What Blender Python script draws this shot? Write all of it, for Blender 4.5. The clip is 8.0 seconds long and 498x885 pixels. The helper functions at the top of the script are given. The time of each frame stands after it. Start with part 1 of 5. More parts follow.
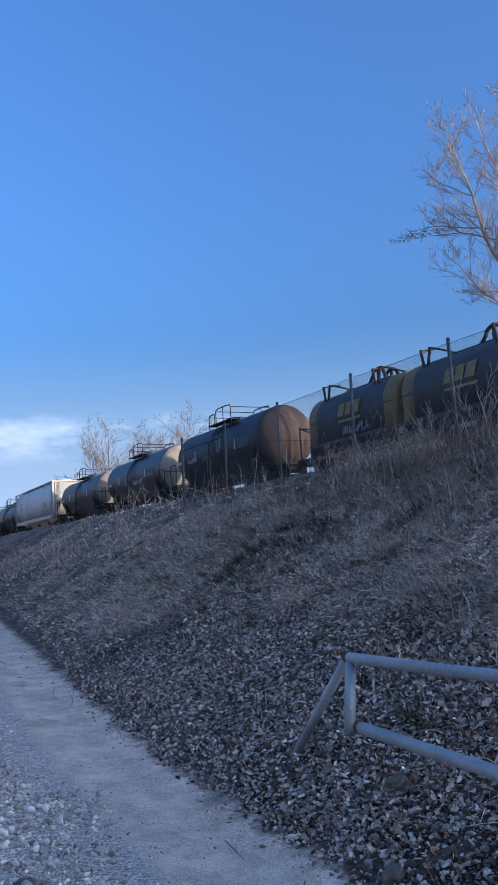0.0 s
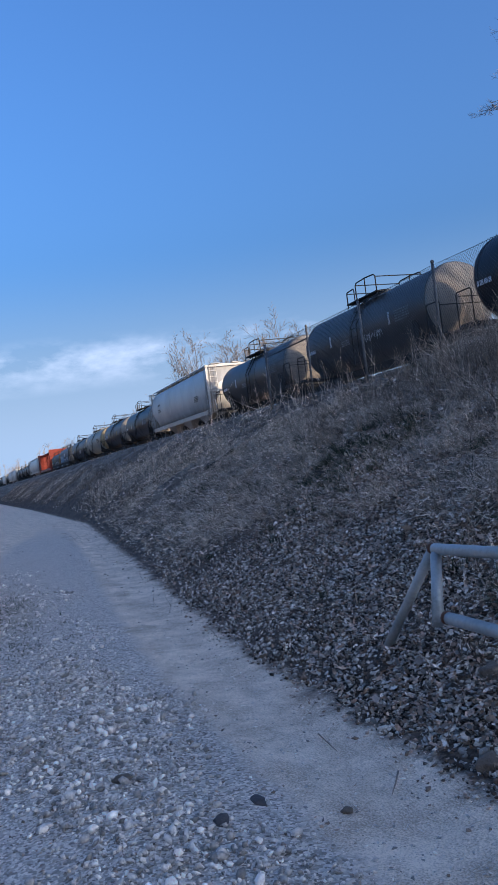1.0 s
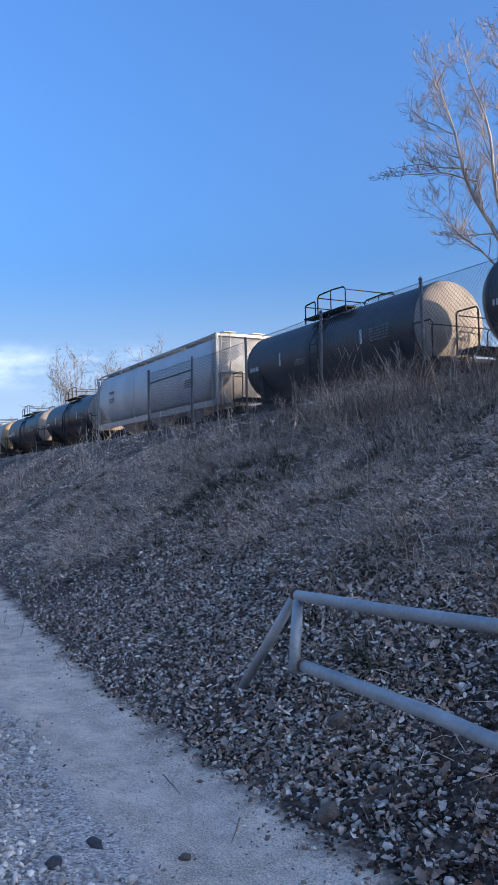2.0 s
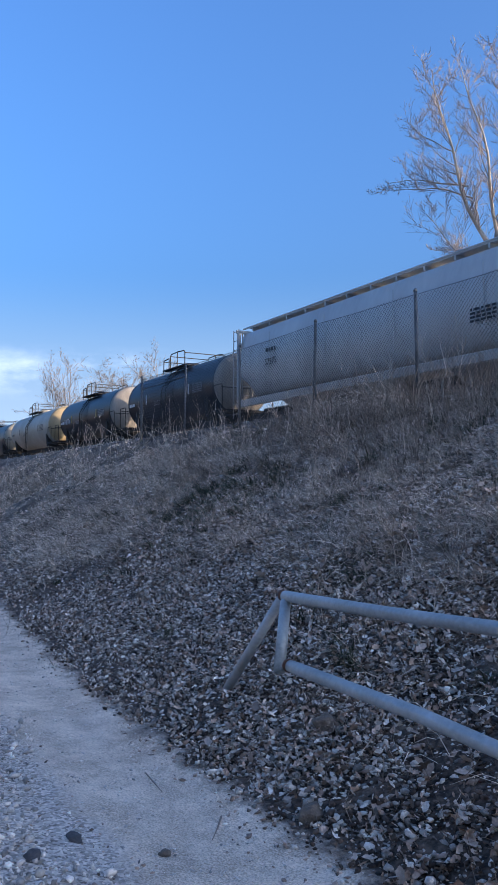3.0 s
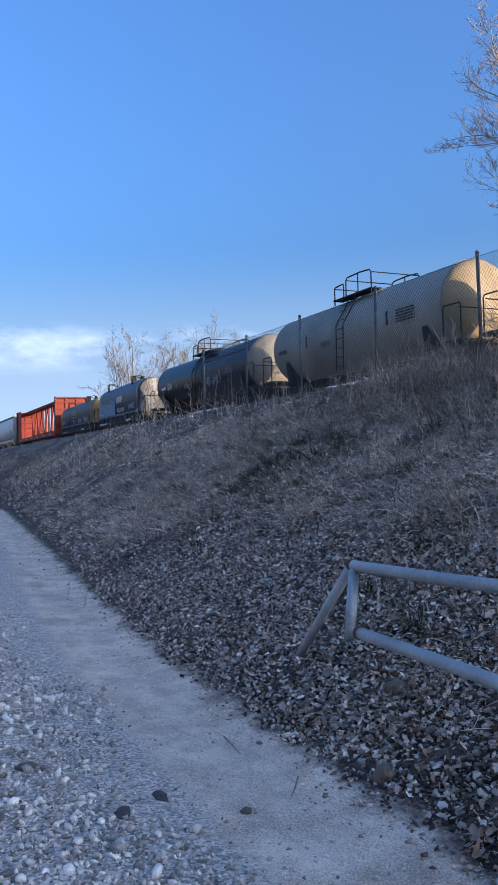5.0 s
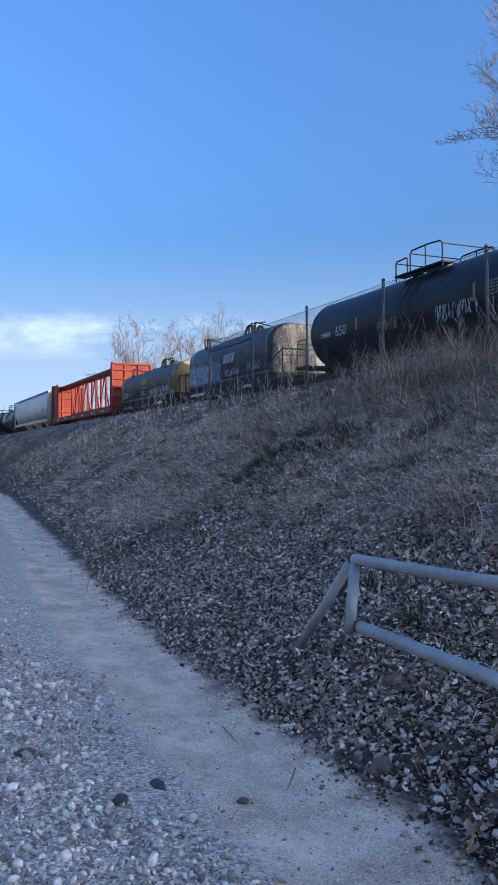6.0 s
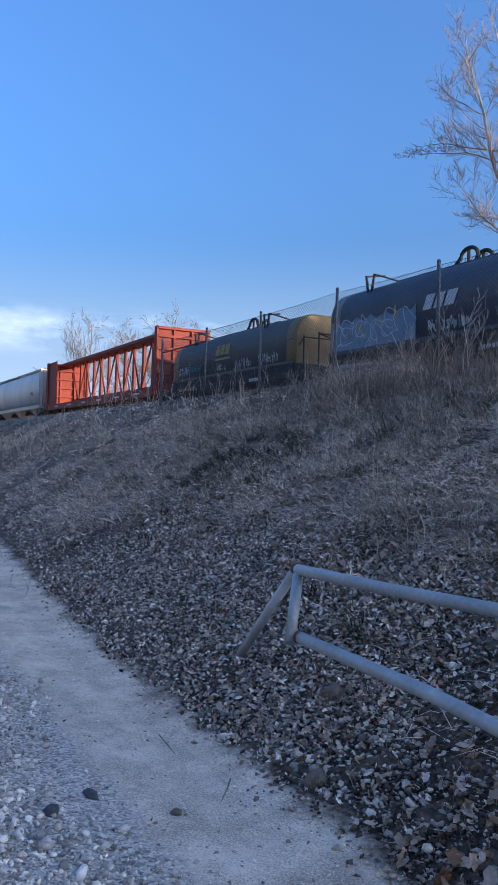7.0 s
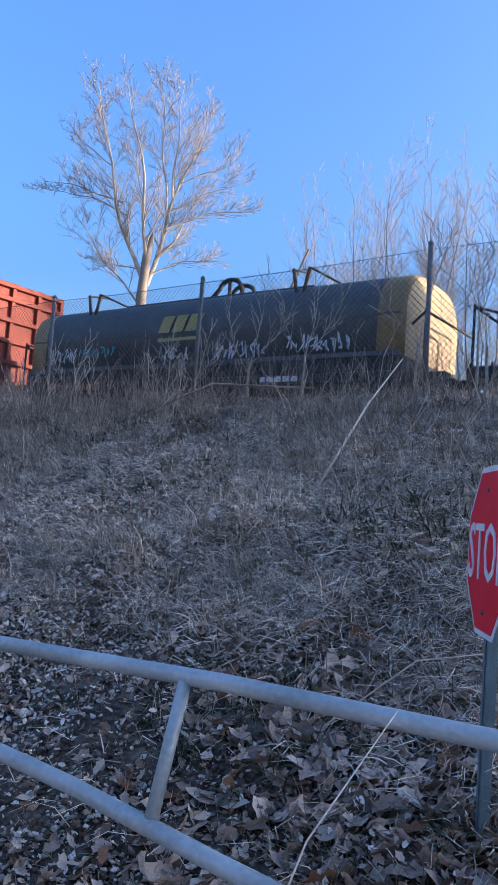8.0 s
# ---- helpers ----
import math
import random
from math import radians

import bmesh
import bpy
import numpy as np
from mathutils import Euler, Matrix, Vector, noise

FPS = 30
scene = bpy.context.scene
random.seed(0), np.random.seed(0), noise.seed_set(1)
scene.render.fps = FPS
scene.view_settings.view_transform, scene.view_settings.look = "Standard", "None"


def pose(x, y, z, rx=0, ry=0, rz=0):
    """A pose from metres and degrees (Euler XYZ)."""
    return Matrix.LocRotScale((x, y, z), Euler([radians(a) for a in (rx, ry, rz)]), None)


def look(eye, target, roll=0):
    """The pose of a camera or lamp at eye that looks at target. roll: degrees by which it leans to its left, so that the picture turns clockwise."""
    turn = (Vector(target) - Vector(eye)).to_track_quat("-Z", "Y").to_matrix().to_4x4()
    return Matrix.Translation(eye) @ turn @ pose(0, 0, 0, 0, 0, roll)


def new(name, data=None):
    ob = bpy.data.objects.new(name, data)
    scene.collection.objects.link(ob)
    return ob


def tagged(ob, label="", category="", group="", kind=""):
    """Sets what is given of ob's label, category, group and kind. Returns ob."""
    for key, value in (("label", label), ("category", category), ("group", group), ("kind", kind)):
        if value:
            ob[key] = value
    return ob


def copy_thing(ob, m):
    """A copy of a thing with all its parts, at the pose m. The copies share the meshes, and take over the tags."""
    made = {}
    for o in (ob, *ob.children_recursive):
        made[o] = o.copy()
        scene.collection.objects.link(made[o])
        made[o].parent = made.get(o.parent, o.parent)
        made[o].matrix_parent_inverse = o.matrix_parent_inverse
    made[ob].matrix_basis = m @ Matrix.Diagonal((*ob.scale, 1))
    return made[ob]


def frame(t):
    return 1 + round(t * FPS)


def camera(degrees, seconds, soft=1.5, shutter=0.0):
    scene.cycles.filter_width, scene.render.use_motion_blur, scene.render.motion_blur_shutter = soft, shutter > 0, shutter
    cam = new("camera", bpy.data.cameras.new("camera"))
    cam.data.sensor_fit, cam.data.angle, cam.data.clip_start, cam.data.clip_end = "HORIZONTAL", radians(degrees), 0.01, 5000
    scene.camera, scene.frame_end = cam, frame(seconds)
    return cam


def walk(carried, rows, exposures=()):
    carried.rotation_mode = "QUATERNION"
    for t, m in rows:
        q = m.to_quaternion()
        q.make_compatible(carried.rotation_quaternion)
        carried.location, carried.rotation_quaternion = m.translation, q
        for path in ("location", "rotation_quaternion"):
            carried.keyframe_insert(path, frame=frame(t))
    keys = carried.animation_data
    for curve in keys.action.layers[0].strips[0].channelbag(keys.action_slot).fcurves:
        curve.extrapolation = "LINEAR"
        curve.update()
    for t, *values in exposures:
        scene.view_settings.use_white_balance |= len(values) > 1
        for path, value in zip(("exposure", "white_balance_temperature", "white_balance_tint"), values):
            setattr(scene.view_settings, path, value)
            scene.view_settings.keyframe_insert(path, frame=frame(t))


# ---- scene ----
cam = camera(33.81, 8.0, soft=1.5, shutter=0.0)
walk(cam, [
    (0.0, pose(0.056, -0.139, 1.559, 97.22, 3.18, 64.02)),
    (0.3, pose(0.030, -0.070, 1.550, 97.70, 3.50, 65.25)),
    (0.5, pose(0.003, -0.005, 1.539, 99.04, 4.04, 67.75)),
    (0.6, pose(-0.012, 0.017, 1.530, 97.65, 3.88, 68.49)),
    (0.8, pose(-0.083, 0.027, 1.480, 90.13, 4.01, 74.70)),
    (1.0, pose(-0.071, 0.057, 1.497, 91.35, 7.16, 70.73)),
    (1.5, pose(-0.042, 0.070, 1.510, 93.65, 4.64, 63.46)),
    (1.7, pose(-0.083, 0.041, 1.543, 92.94, 2.40, 62.50)),
    (3.0, pose(-0.092, 0.045, 1.468, 93.51, -0.19, 61.08)),
    (3.5, pose(0.011, -0.023, 1.515, 94.65, -0.21, 61.17)),
    (4.0, pose(0.014, -0.001, 1.517, 93.57, 0.71, 62.42)),
    (4.5, pose(0.000, 0.000, 1.500, 92.30, 1.46, 63.96)),
    (5.0, pose(-0.002, -0.017, 1.495, 91.42, 1.46, 65.54)),
    (5.2, pose(0.004, -0.012, 1.495, 91.21, 1.21, 66.24)),
    (6.5, pose(0.003, -0.011, 1.522, 90.54, -0.46, 64.95)),
    (7.0, pose(0.001, 0.005, 1.541, 90.90, -1.63, 62.35)),
    (7.3, pose(0.015, 0.030, 1.557, 91.10, -2.90, 58.05)),
    (7.5, pose(0.005, 0.097, 1.561, 92.68, -3.40, 52.35)),
    (7.7, pose(0.012, 0.119, 1.565, 93.52, -4.02, 46.22)),
    (8.0, pose(0.016, 0.144, 1.569, 94.77, -4.34, 35.49)),
], exposures=[(0.0, 1.77, 5850, 15), (0.5, 1.59, 5830, 15), (0.8, 1.61, 5940, 15), (1.0, 1.65, 5960, 15), (1.5, 1.90, 6000, 15), (3.0, 2.02, 6040, 15), (4.5, 1.95, 6050, 15), (7.0, 1.97, 6080, 15), (7.5, 2.17, 6110, 15), (8.0, 2.49, 6160, 15)])

# ---- light: a low winter sun beyond the train, and a clear sky ----
SUN_EL = radians(8.5)
SUN_AZ = radians(55)          # from +y towards +x
sun_way = Vector((math.cos(SUN_EL) * math.sin(SUN_AZ), math.cos(SUN_EL) * math.cos(SUN_AZ), math.sin(SUN_EL)))
sun = new("sun", bpy.data.lights.new("sun", "SUN"))
sun.data.energy, sun.data.angle, sun.data.color = 2.0, radians(0.5), (1.0, 0.80, 0.56)
sun.matrix_world = look((0, 0, 60), Vector((0, 0, 60)) - sun_way)

world = bpy.data.worlds.new("sky")
scene.world = world
world.use_nodes = True
wn, wl = world.node_tree.nodes, world.node_tree.links
sky = wn.new("ShaderNodeTexSky")
sky.sky_type, sky.sun_disc = "NISHITA", False
sky.sun_elevation, sky.sun_rotation = SUN_EL, SUN_AZ
sky.altitude, sky.air_density, sky.dust_density, sky.ozone_density = 200, 1.0, 10.0, 5.0
background = wn["Background"]
background.inputs["Strength"].default_value = 0.15
coords = wn.new("ShaderNodeTexCoord")
# pale haze all round the horizon
low_haze = wn.new("ShaderNodeMapRange")
low_haze.inputs["From Min"].default_value, low_haze.inputs["From Max"].default_value = 0.27, 0.03
low_haze.inputs["To Max"].default_value, low_haze.interpolation_type = 0.85, "SMOOTHSTEP"
hazy = wn.new("ShaderNodeMix")
hazy.data_type = "RGBA"
hazy.inputs["B"].default_value = (1.08, 1.5, 2.02, 1)
split = wn.new("ShaderNodeSeparateXYZ")
wl.new(coords.outputs["Generated"], split.inputs["Vector"])
wl.new(split.outputs["Z"], low_haze.inputs["Value"])
wl.new(low_haze.outputs["Result"], hazy.inputs["Factor"])
wl.new(sky.outputs["Color"], hazy.inputs["A"])
# thin wisps of cloud low over the horizon
stretch = wn.new("ShaderNodeMapping")
stretch.inputs["Scale"].default_value = (3.8, 3.8, 10.0)
wisps = wn.new("ShaderNodeTexNoise")
wisps.inputs["Scale"].default_value, wisps.inputs["Detail"].default_value = 2.2, 7
wisps.inputs["Roughness"].default_value = 0.6
band = wn.new("ShaderNodeValToRGB")
band.color_ramp.elements[1].color = (0, 0, 0, 1)
for at, value in ((0.105, 0.0), (0.138, 1.0), (0.150, 1.0), (0.175, 0.0)):
    e = band.color_ramp.elements.new(at)
    e.color = (value, value, value, 1)
cut = wn.new("ShaderNodeMapRange")
cut.inputs["From Min"].default_value, cut.inputs["From Max"].default_value = 0.45, 0.80
both = wn.new("ShaderNodeMath")
both.operation = "MULTIPLY"
cloudy = wn.new("ShaderNodeMix")
cloudy.data_type = "RGBA"
cloudy.inputs["B"].default_value = (2.2, 2.45, 2.9, 1)
wl.new(coords.outputs["Generated"], stretch.inputs["Vector"])
wl.new(stretch.outputs["Vector"], wisps.inputs["Vector"])
wl.new(split.outputs["Z"], band.inputs["Fac"])
cut.inputs["To Max"].default_value = 0.8
wl.new(wisps.outputs["Fac"], cut.inputs["Value"])
wl.new(cut.outputs["Result"], both.inputs[0])
wl.new(band.outputs["Color"], both.inputs[1])
wl.new(both.outputs["Value"], cloudy.inputs["Factor"])
wl.new(hazy.outputs["Result"], cloudy.inputs["A"])
wl.new(cloudy.outputs["Result"], background.inputs["Color"])

# ---- materials ----


def surface(name, dark, light, scale=4.0, rough=0.8, bump=0.0, bump_scale=60.0, metal=0.0, fine=0.35, stretch_xyz=(1, 1, 1), spread=(0.3, 0.7), vary=0.0, spec=0.5):
    """A node material: two colours mixed by coarse and fine noise, with relief. vary: change of brightness from piece to piece."""
    m = bpy.data.materials.new(name)
    m.use_nodes = True
    n, l = m.node_tree.nodes, m.node_tree.links
    b = n["Principled BSDF"]
    b.inputs["Roughness"].default_value, b.inputs["Metallic"].default_value = rough, metal
    b.inputs["Specular IOR Level"].default_value = spec
    c = n.new("ShaderNodeTexCoord")
    mp = n.new("ShaderNodeMapping")
    mp.inputs["Scale"].default_value = stretch_xyz
    l.new(c.outputs["Object"], mp.inputs["Vector"])
    coarse, grain = n.new("ShaderNodeTexNoise"), n.new("ShaderNodeTexNoise")
    coarse.inputs["Scale"].default_value, coarse.inputs["Detail"].default_value = scale, 6
    grain.inputs["Scale"].default_value, grain.inputs["Detail"].default_value = scale * 14, 4
    l.new(mp.outputs["Vector"], coarse.inputs["Vector"])
    l.new(mp.outputs["Vector"], grain.inputs["Vector"])
    mix = n.new("ShaderNodeMix")
    mix.inputs["Factor"].default_value = fine
    l.new(coarse.outputs["Fac"], mix.inputs["A"])
    l.new(grain.outputs["Fac"], mix.inputs["B"])
    ramp = n.new("ShaderNodeValToRGB")
    ramp.color_ramp.elements[0].position, ramp.color_ramp.elements[1].position = spread
    ramp.color_ramp.elements[0].color, ramp.color_ramp.elements[1].color = (*dark, 1), (*light, 1)
    l.new(mix.outputs["Result"], ramp.inputs["Fac"])
    out = ramp.outputs["Color"]
    if vary:
        g = n.new("ShaderNodeNewGeometry")
        r = n.new("ShaderNodeMapRange")
        r.inputs["To Min"].default_value, r.inputs["To Max"].default_value = 1 - vary, 1 + vary
        l.new(g.outputs["Random Per Island"], r.inputs["Value"])
        h = n.new("ShaderNodeHueSaturation")
        l.new(r.outputs["Result"], h.inputs["Value"])
        l.new(out, h.inputs["Color"])
        out = h.outputs["Color"]
    l.new(out, b.inputs["Base Color"])
    if bump:
        t = n.new("ShaderNodeTexNoise")
        t.inputs["Scale"].default_value, t.inputs["Detail"].default_value = bump_scale, 5
        l.new(mp.outputs["Vector"], t.inputs["Vector"])
        k = n.new("ShaderNodeBump")
        k.inputs["Strength"].default_value, k.inputs["Distance"].default_value = bump, 0.02
        l.new(t.outputs["Fac"], k.inputs["Height"])
        l.new(k.outputs["Normal"], b.inputs["Normal"])
    return m


def ground_material():
    """Trail, loose gravel and earth, told apart by the distance across the trail."""
    m = surface("ground", (0.026, 0.017, 0.012), (0.20, 0.136, 0.094), 2.2, 0.95, 1.0, 38, spread=(0.38, 0.66), fine=0.62)
    n, l = m.node_tree.nodes, m.node_tree.links
    b = n["Principled BSDF"]
    earth = b.inputs["Base Color"].links[0].from_socket
    c = n.new("ShaderNodeAttribute")
    c.attribute_name = "zone"
    dust, fleck = n.new("ShaderNodeTexNoise"), n.new("ShaderNodeTexVoronoi")
    at = n.new("ShaderNodeTexCoord")
    dust.inputs["Scale"].default_value, dust.inputs["Detail"].default_value = 3.0, 9
    dust.inputs["Roughness"].default_value = 0.75
    fleck.inputs["Scale"].default_value = 75
    l.new(at.outputs["Object"], dust.inputs["Vector"])
    l.new(at.outputs["Object"], fleck.inputs["Vector"])
    grit = n.new("ShaderNodeTexNoise")
    grit.inputs["Scale"].default_value, grit.inputs["Detail"].default_value = 110, 4
    l.new(at.outputs["Object"], grit.inputs["Vector"])
    speck = n.new("ShaderNodeMix")
    speck.inputs["Factor"].default_value = 0.5
    l.new(dust.outputs["Fac"], speck.inputs["A"])
    l.new(grit.outputs["Fac"], speck.inputs["B"])
    sand, stone = n.new("ShaderNodeValToRGB"), n.new("ShaderNodeValToRGB")
    soil, soil_cut, dirty = n.new("ShaderNodeTexNoise"), n.new("ShaderNodeMapRange"), n.new("ShaderNodeMix")
    soil.inputs["Scale"].default_value, soil.inputs["Detail"].default_value = 1.7, 8
    soil.inputs["Roughness"].default_value = 0.7
    soil_cut.inputs["From Min"].default_value, soil_cut.inputs["From Max"].default_value, soil_cut.inputs["To Max"].default_value = 0.47, 0.70, 0.45
    dirty.data_type = "RGBA"
    dirty.inputs["B"].default_value = (0.31, 0.235, 0.17, 1)
    l.new(at.outputs["Object"], soil.inputs["Vector"])
    l.new(soil.outputs["Fac"], soil_cut.inputs["Value"])
    l.new(soil_cut.outputs["Result"], dirty.inputs["Factor"])
    l.new(sand.outputs["Color"], dirty.inputs["A"])
    sand.color_ramp.elements[0].position, sand.color_ramp.elements[1].position = 0.40, 0.585
    sand.color_ramp.elements[0].color, sand.color_ramp.elements[1].color = (0.45, 0.335, 0.245, 1), (0.95, 0.765, 0.60, 1)
    stone.color_ramp.elements[0].color, stone.color_ramp.elements[1].color = (0.14, 0.108, 0.085, 1), (0.94, 0.80, 0.68, 1)
    l.new(speck.outputs["Result"], sand.inputs["Fac"])
    l.new(fleck.outputs["Color"], stone.inputs["Fac"])
    parts = n.new("ShaderNodeSeparateColor")
    l.new(c.outputs["Color"], parts.inputs["Color"])
    out = earth
    # matted dead grass: fibres running down the bank
    lay, fibre, thatch = n.new("ShaderNodeMapping"), n.new("ShaderNodeTexNoise"), n.new("ShaderNodeValToRGB")
    lay.inputs["Scale"].default_value = (60, 11, 11)
    fibre.inputs["Scale"].default_value, fibre.inputs["Detail"].default_value = 1.0, 6
    fibre.inputs["Distortion"].default_value = 1.6
    thatch.color_ramp.elements[0].position, thatch.color_ramp.elements[1].position = 0.40, 0.64
    thatch.color_ramp.elements[0].color, thatch.color_ramp.elements[1].color = (0.05, 0.036, 0.026, 1), (0.44, 0.34, 0.25, 1)
    l.new(at.outputs["Object"], lay.inputs["Vector"])
    l.new(lay.outputs["Vector"], fibre.inputs["Vector"])
    l.new(fibre.outputs["Fac"], thatch.inputs["Fac"])
    for socket, colour in (("Blue", thatch.outputs["Color"]), ("Red", dirty.outputs["Result"]), ("Green", stone.outputs["Color"])):
        soft = n.new("ShaderNodeMath")
        soft.operation = "MULTIPLY_ADD"
        soft.inputs[1].default_value, soft.inputs[2].default_value = 0.9, -0.45
        l.new(dust.outputs["Fac"], soft.inputs[0])
        add = n.new("ShaderNodeMath")
        add.operation = "ADD"
        l.new(parts.outputs[socket], add.inputs[0])
        l.new(soft.outputs["Value"], add.inputs[1])
        step = n.new("ShaderNodeMapRange")
        step.inputs["From Min"].default_value, step.inputs["From Max"].default_value = 0.35, 0.65
        l.new(add.outputs["Value"], step.inputs["Value"])
        mix = n.new("ShaderNodeMix")
        mix.data_type = "RGBA"
        l.new(step.outputs["Result"], mix.inputs["Factor"])
        l.new(out, mix.inputs["A"])
        l.new(colour, mix.inputs["B"])
        out = mix.outputs["Result"]
    l.new(out, b.inputs["Base Color"])
    return m


GROUND = ground_material()
PIPE = surface("galvanised_pipe", (0.26, 0.27, 0.255), (0.58, 0.58, 0.56), 3, 0.5, 0.2, 40, metal=0.25, fine=0.3)
RUST = surface("rusted_weld", (0.07, 0.03, 0.018), (0.20, 0.09, 0.05), 30, 0.9, 0.3)
POST = surface("dull_galvanised_post", (0.085, 0.088, 0.09), (0.19, 0.19, 0.19), 8, 0.6, 0.1, metal=0.3)
WIRE = surface("galvanised_wire", (0.035, 0.035, 0.037), (0.09, 0.09, 0.092), 8, 0.5, metal=0.3)
BLACK = surface("dusty_black_paint", (0.005, 0.006, 0.010), (0.014, 0.015, 0.019), 0.8, 0.38, 0.05, 8, spec=0.22, stretch_xyz=(1, 1, 0.35), fine=0.25)
BLACK_WORN = surface("worn_black_paint", (0.020, 0.019, 0.019), (0.060, 0.054, 0.048), 0.7, 0.45, 0.05, 8, stretch_xyz=(1, 1, 0.3), fine=0.3)
# stained grey hood end; its blotches also hold dappled sun and tree shade
DAPPLED_GREY = surface("grey_stained_dappled_paint", (0.03, 0.029, 0.027), (0.34, 0.325, 0.30), 1.5, 0.6, 0.05, 8, stretch_xyz=(1, 1, 0.3), fine=0.3, spread=(0.43, 0.60))
# tank heads: the low sun's warm tone put into paints lighter than the tanks
SUNLIT_HEAD = surface("sunlit_tan_head", (0.19, 0.16, 0.13), (0.40, 0.345, 0.28), 1.3, 0.75, 0.05, 8, stretch_xyz=(1, 1, 0.3), fine=0.25)
BROWN_HEAD = surface("sunlit_brown_head", (0.04, 0.026, 0.020), (0.14, 0.090, 0.068), 1.3, 0.7, 0.05, 8, stretch_xyz=(1, 1, 0.3), fine=0.25)
YELLOW_HEAD = surface("sunlit_cream_head", (0.28, 0.20, 0.10), (0.48, 0.36, 0.20), 1.3, 0.6, 0.05, 8, stretch_xyz=(1, 1, 0.3), fine=0.25)
BEIGE = surface("stained_cream_paint", (0.25, 0.21, 0.155), (0.44, 0.39, 0.30), 0.6, 0.5, 0.05, 8, stretch_xyz=(1, 1, 0.25), fine=0.25)
HOPPER_GREY = surface("light_grey_hopper_paint", (0.38, 0.36, 0.335), (0.57, 0.545, 0.50), 0.5, 0.36, 0.03, 6, stretch_xyz=(1, 1, 0.2), fine=0.25)


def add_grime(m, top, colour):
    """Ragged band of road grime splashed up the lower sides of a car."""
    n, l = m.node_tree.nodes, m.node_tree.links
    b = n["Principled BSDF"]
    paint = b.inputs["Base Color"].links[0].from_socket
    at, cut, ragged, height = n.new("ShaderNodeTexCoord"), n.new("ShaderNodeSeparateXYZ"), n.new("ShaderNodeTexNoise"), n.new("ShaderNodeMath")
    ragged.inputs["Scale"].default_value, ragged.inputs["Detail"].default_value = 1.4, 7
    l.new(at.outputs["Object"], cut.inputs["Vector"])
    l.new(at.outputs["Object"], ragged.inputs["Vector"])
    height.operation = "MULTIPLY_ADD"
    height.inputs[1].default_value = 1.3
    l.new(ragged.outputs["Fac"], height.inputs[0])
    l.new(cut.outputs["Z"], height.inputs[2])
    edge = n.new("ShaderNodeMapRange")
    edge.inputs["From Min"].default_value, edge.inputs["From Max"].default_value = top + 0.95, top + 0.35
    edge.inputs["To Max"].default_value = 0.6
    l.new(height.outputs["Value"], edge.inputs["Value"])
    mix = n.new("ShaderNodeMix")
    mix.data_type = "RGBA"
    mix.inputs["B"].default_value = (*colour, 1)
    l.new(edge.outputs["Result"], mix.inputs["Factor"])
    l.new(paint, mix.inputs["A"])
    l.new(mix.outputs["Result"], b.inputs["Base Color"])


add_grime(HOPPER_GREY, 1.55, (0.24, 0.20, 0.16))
UNDER = surface("grimy_underframe", (0.012, 0.011, 0.010), (0.045, 0.038, 0.030), 3, 0.85, 0.2)
WHEEL = surface("wheel_steel", (0.03, 0.022, 0.016), (0.10, 0.07, 0.05), 6, 0.6, 0.1, metal=0.6)
HOOD_DARK = surface("weathered_charcoal_hood", (0.035, 0.035, 0.033), (0.085, 0.080, 0.072), 0.6, 0.55, 0.05, 6, stretch_xyz=(1, 1, 0.3))
HOOD_BLUE = surface("faded_blue_hood", (0.025, 0.032, 0.050), (0.075, 0.085, 0.11), 0.6, 0.5, 0.05, 6, stretch_xyz=(1, 1, 0.3))
YELLOW = surface("faded_yellow_paint", (0.17, 0.095, 0.035), (0.43, 0.28, 0.11), 1.9, 0.6, 0.05, stretch_xyz=(1, 1, 0.3))
WHITE_MARK = surface("white_lettering", (0.45, 0.45, 0.45), (0.72, 0.72, 0.72), 9, 0.7)
STENCIL = surface("worn_stencil_paint", (0.10, 0.10, 0.10), (0.30, 0.30, 0.30), 9, 0.7)
YELLOW_MARK = surface("yellow_lettering", (0.29, 0.215, 0.07), (0.50, 0.38, 0.14), 9, 0.7)
TEAL_MARK = surface("teal_spray_paint", (0.02, 0.22, 0.22), (0.05, 0.40, 0.40), 9, 0.7)
PALE_BLUE_MARK = surface("pale_blue_spray_paint", (0.12, 0.19, 0.26), (0.24, 0.33, 0.42), 3, 0.7)
ORANGE_MARK = surface("orange_lettering", (0.35, 0.10, 0.02), (0.5, 0.17, 0.04), 9, 0.7)
ORANGE = surface("red_orange_car_paint", (0.14, 0.022, 0.013), (0.29, 0.044, 0.024), 0.9, 0.6, 0.05, stretch_xyz=(1, 1, 0.35), spec=0.25)
BALLAST = surface("ballast_stone", (0.10, 0.095, 0.09), (0.28, 0.26, 0.25), 9, 0.9, 0.6, 80, vary=0.4)
RAIL_STEEL = surface("rail_steel", (0.08, 0.05, 0.035), (0.20, 0.14, 0.10), 5, 0.5, 0.1, metal=0.7)
TIE_WOOD = surface("creosoted_wood", (0.025, 0.020, 0.016), (0.08, 0.065, 0.05), 5, 0.9, 0.4)
SIGN_RED = surface("sign_red_sheeting", (0.80, 0.012, 0.03), (0.92, 0.025, 0.05), 5, 0.5, 0.03, spec=0.15)
SIGN_WHITE = surface("sign_white_sheeting", (0.66, 0.66, 0.66), (0.78, 0.78, 0.78), 12, 0.4)
SIGN_POST = surface("green_grey_steel_post", (0.10, 0.14, 0.15), (0.19, 0.24, 0.25), 8, 0.6, 0.1, metal=0.3)
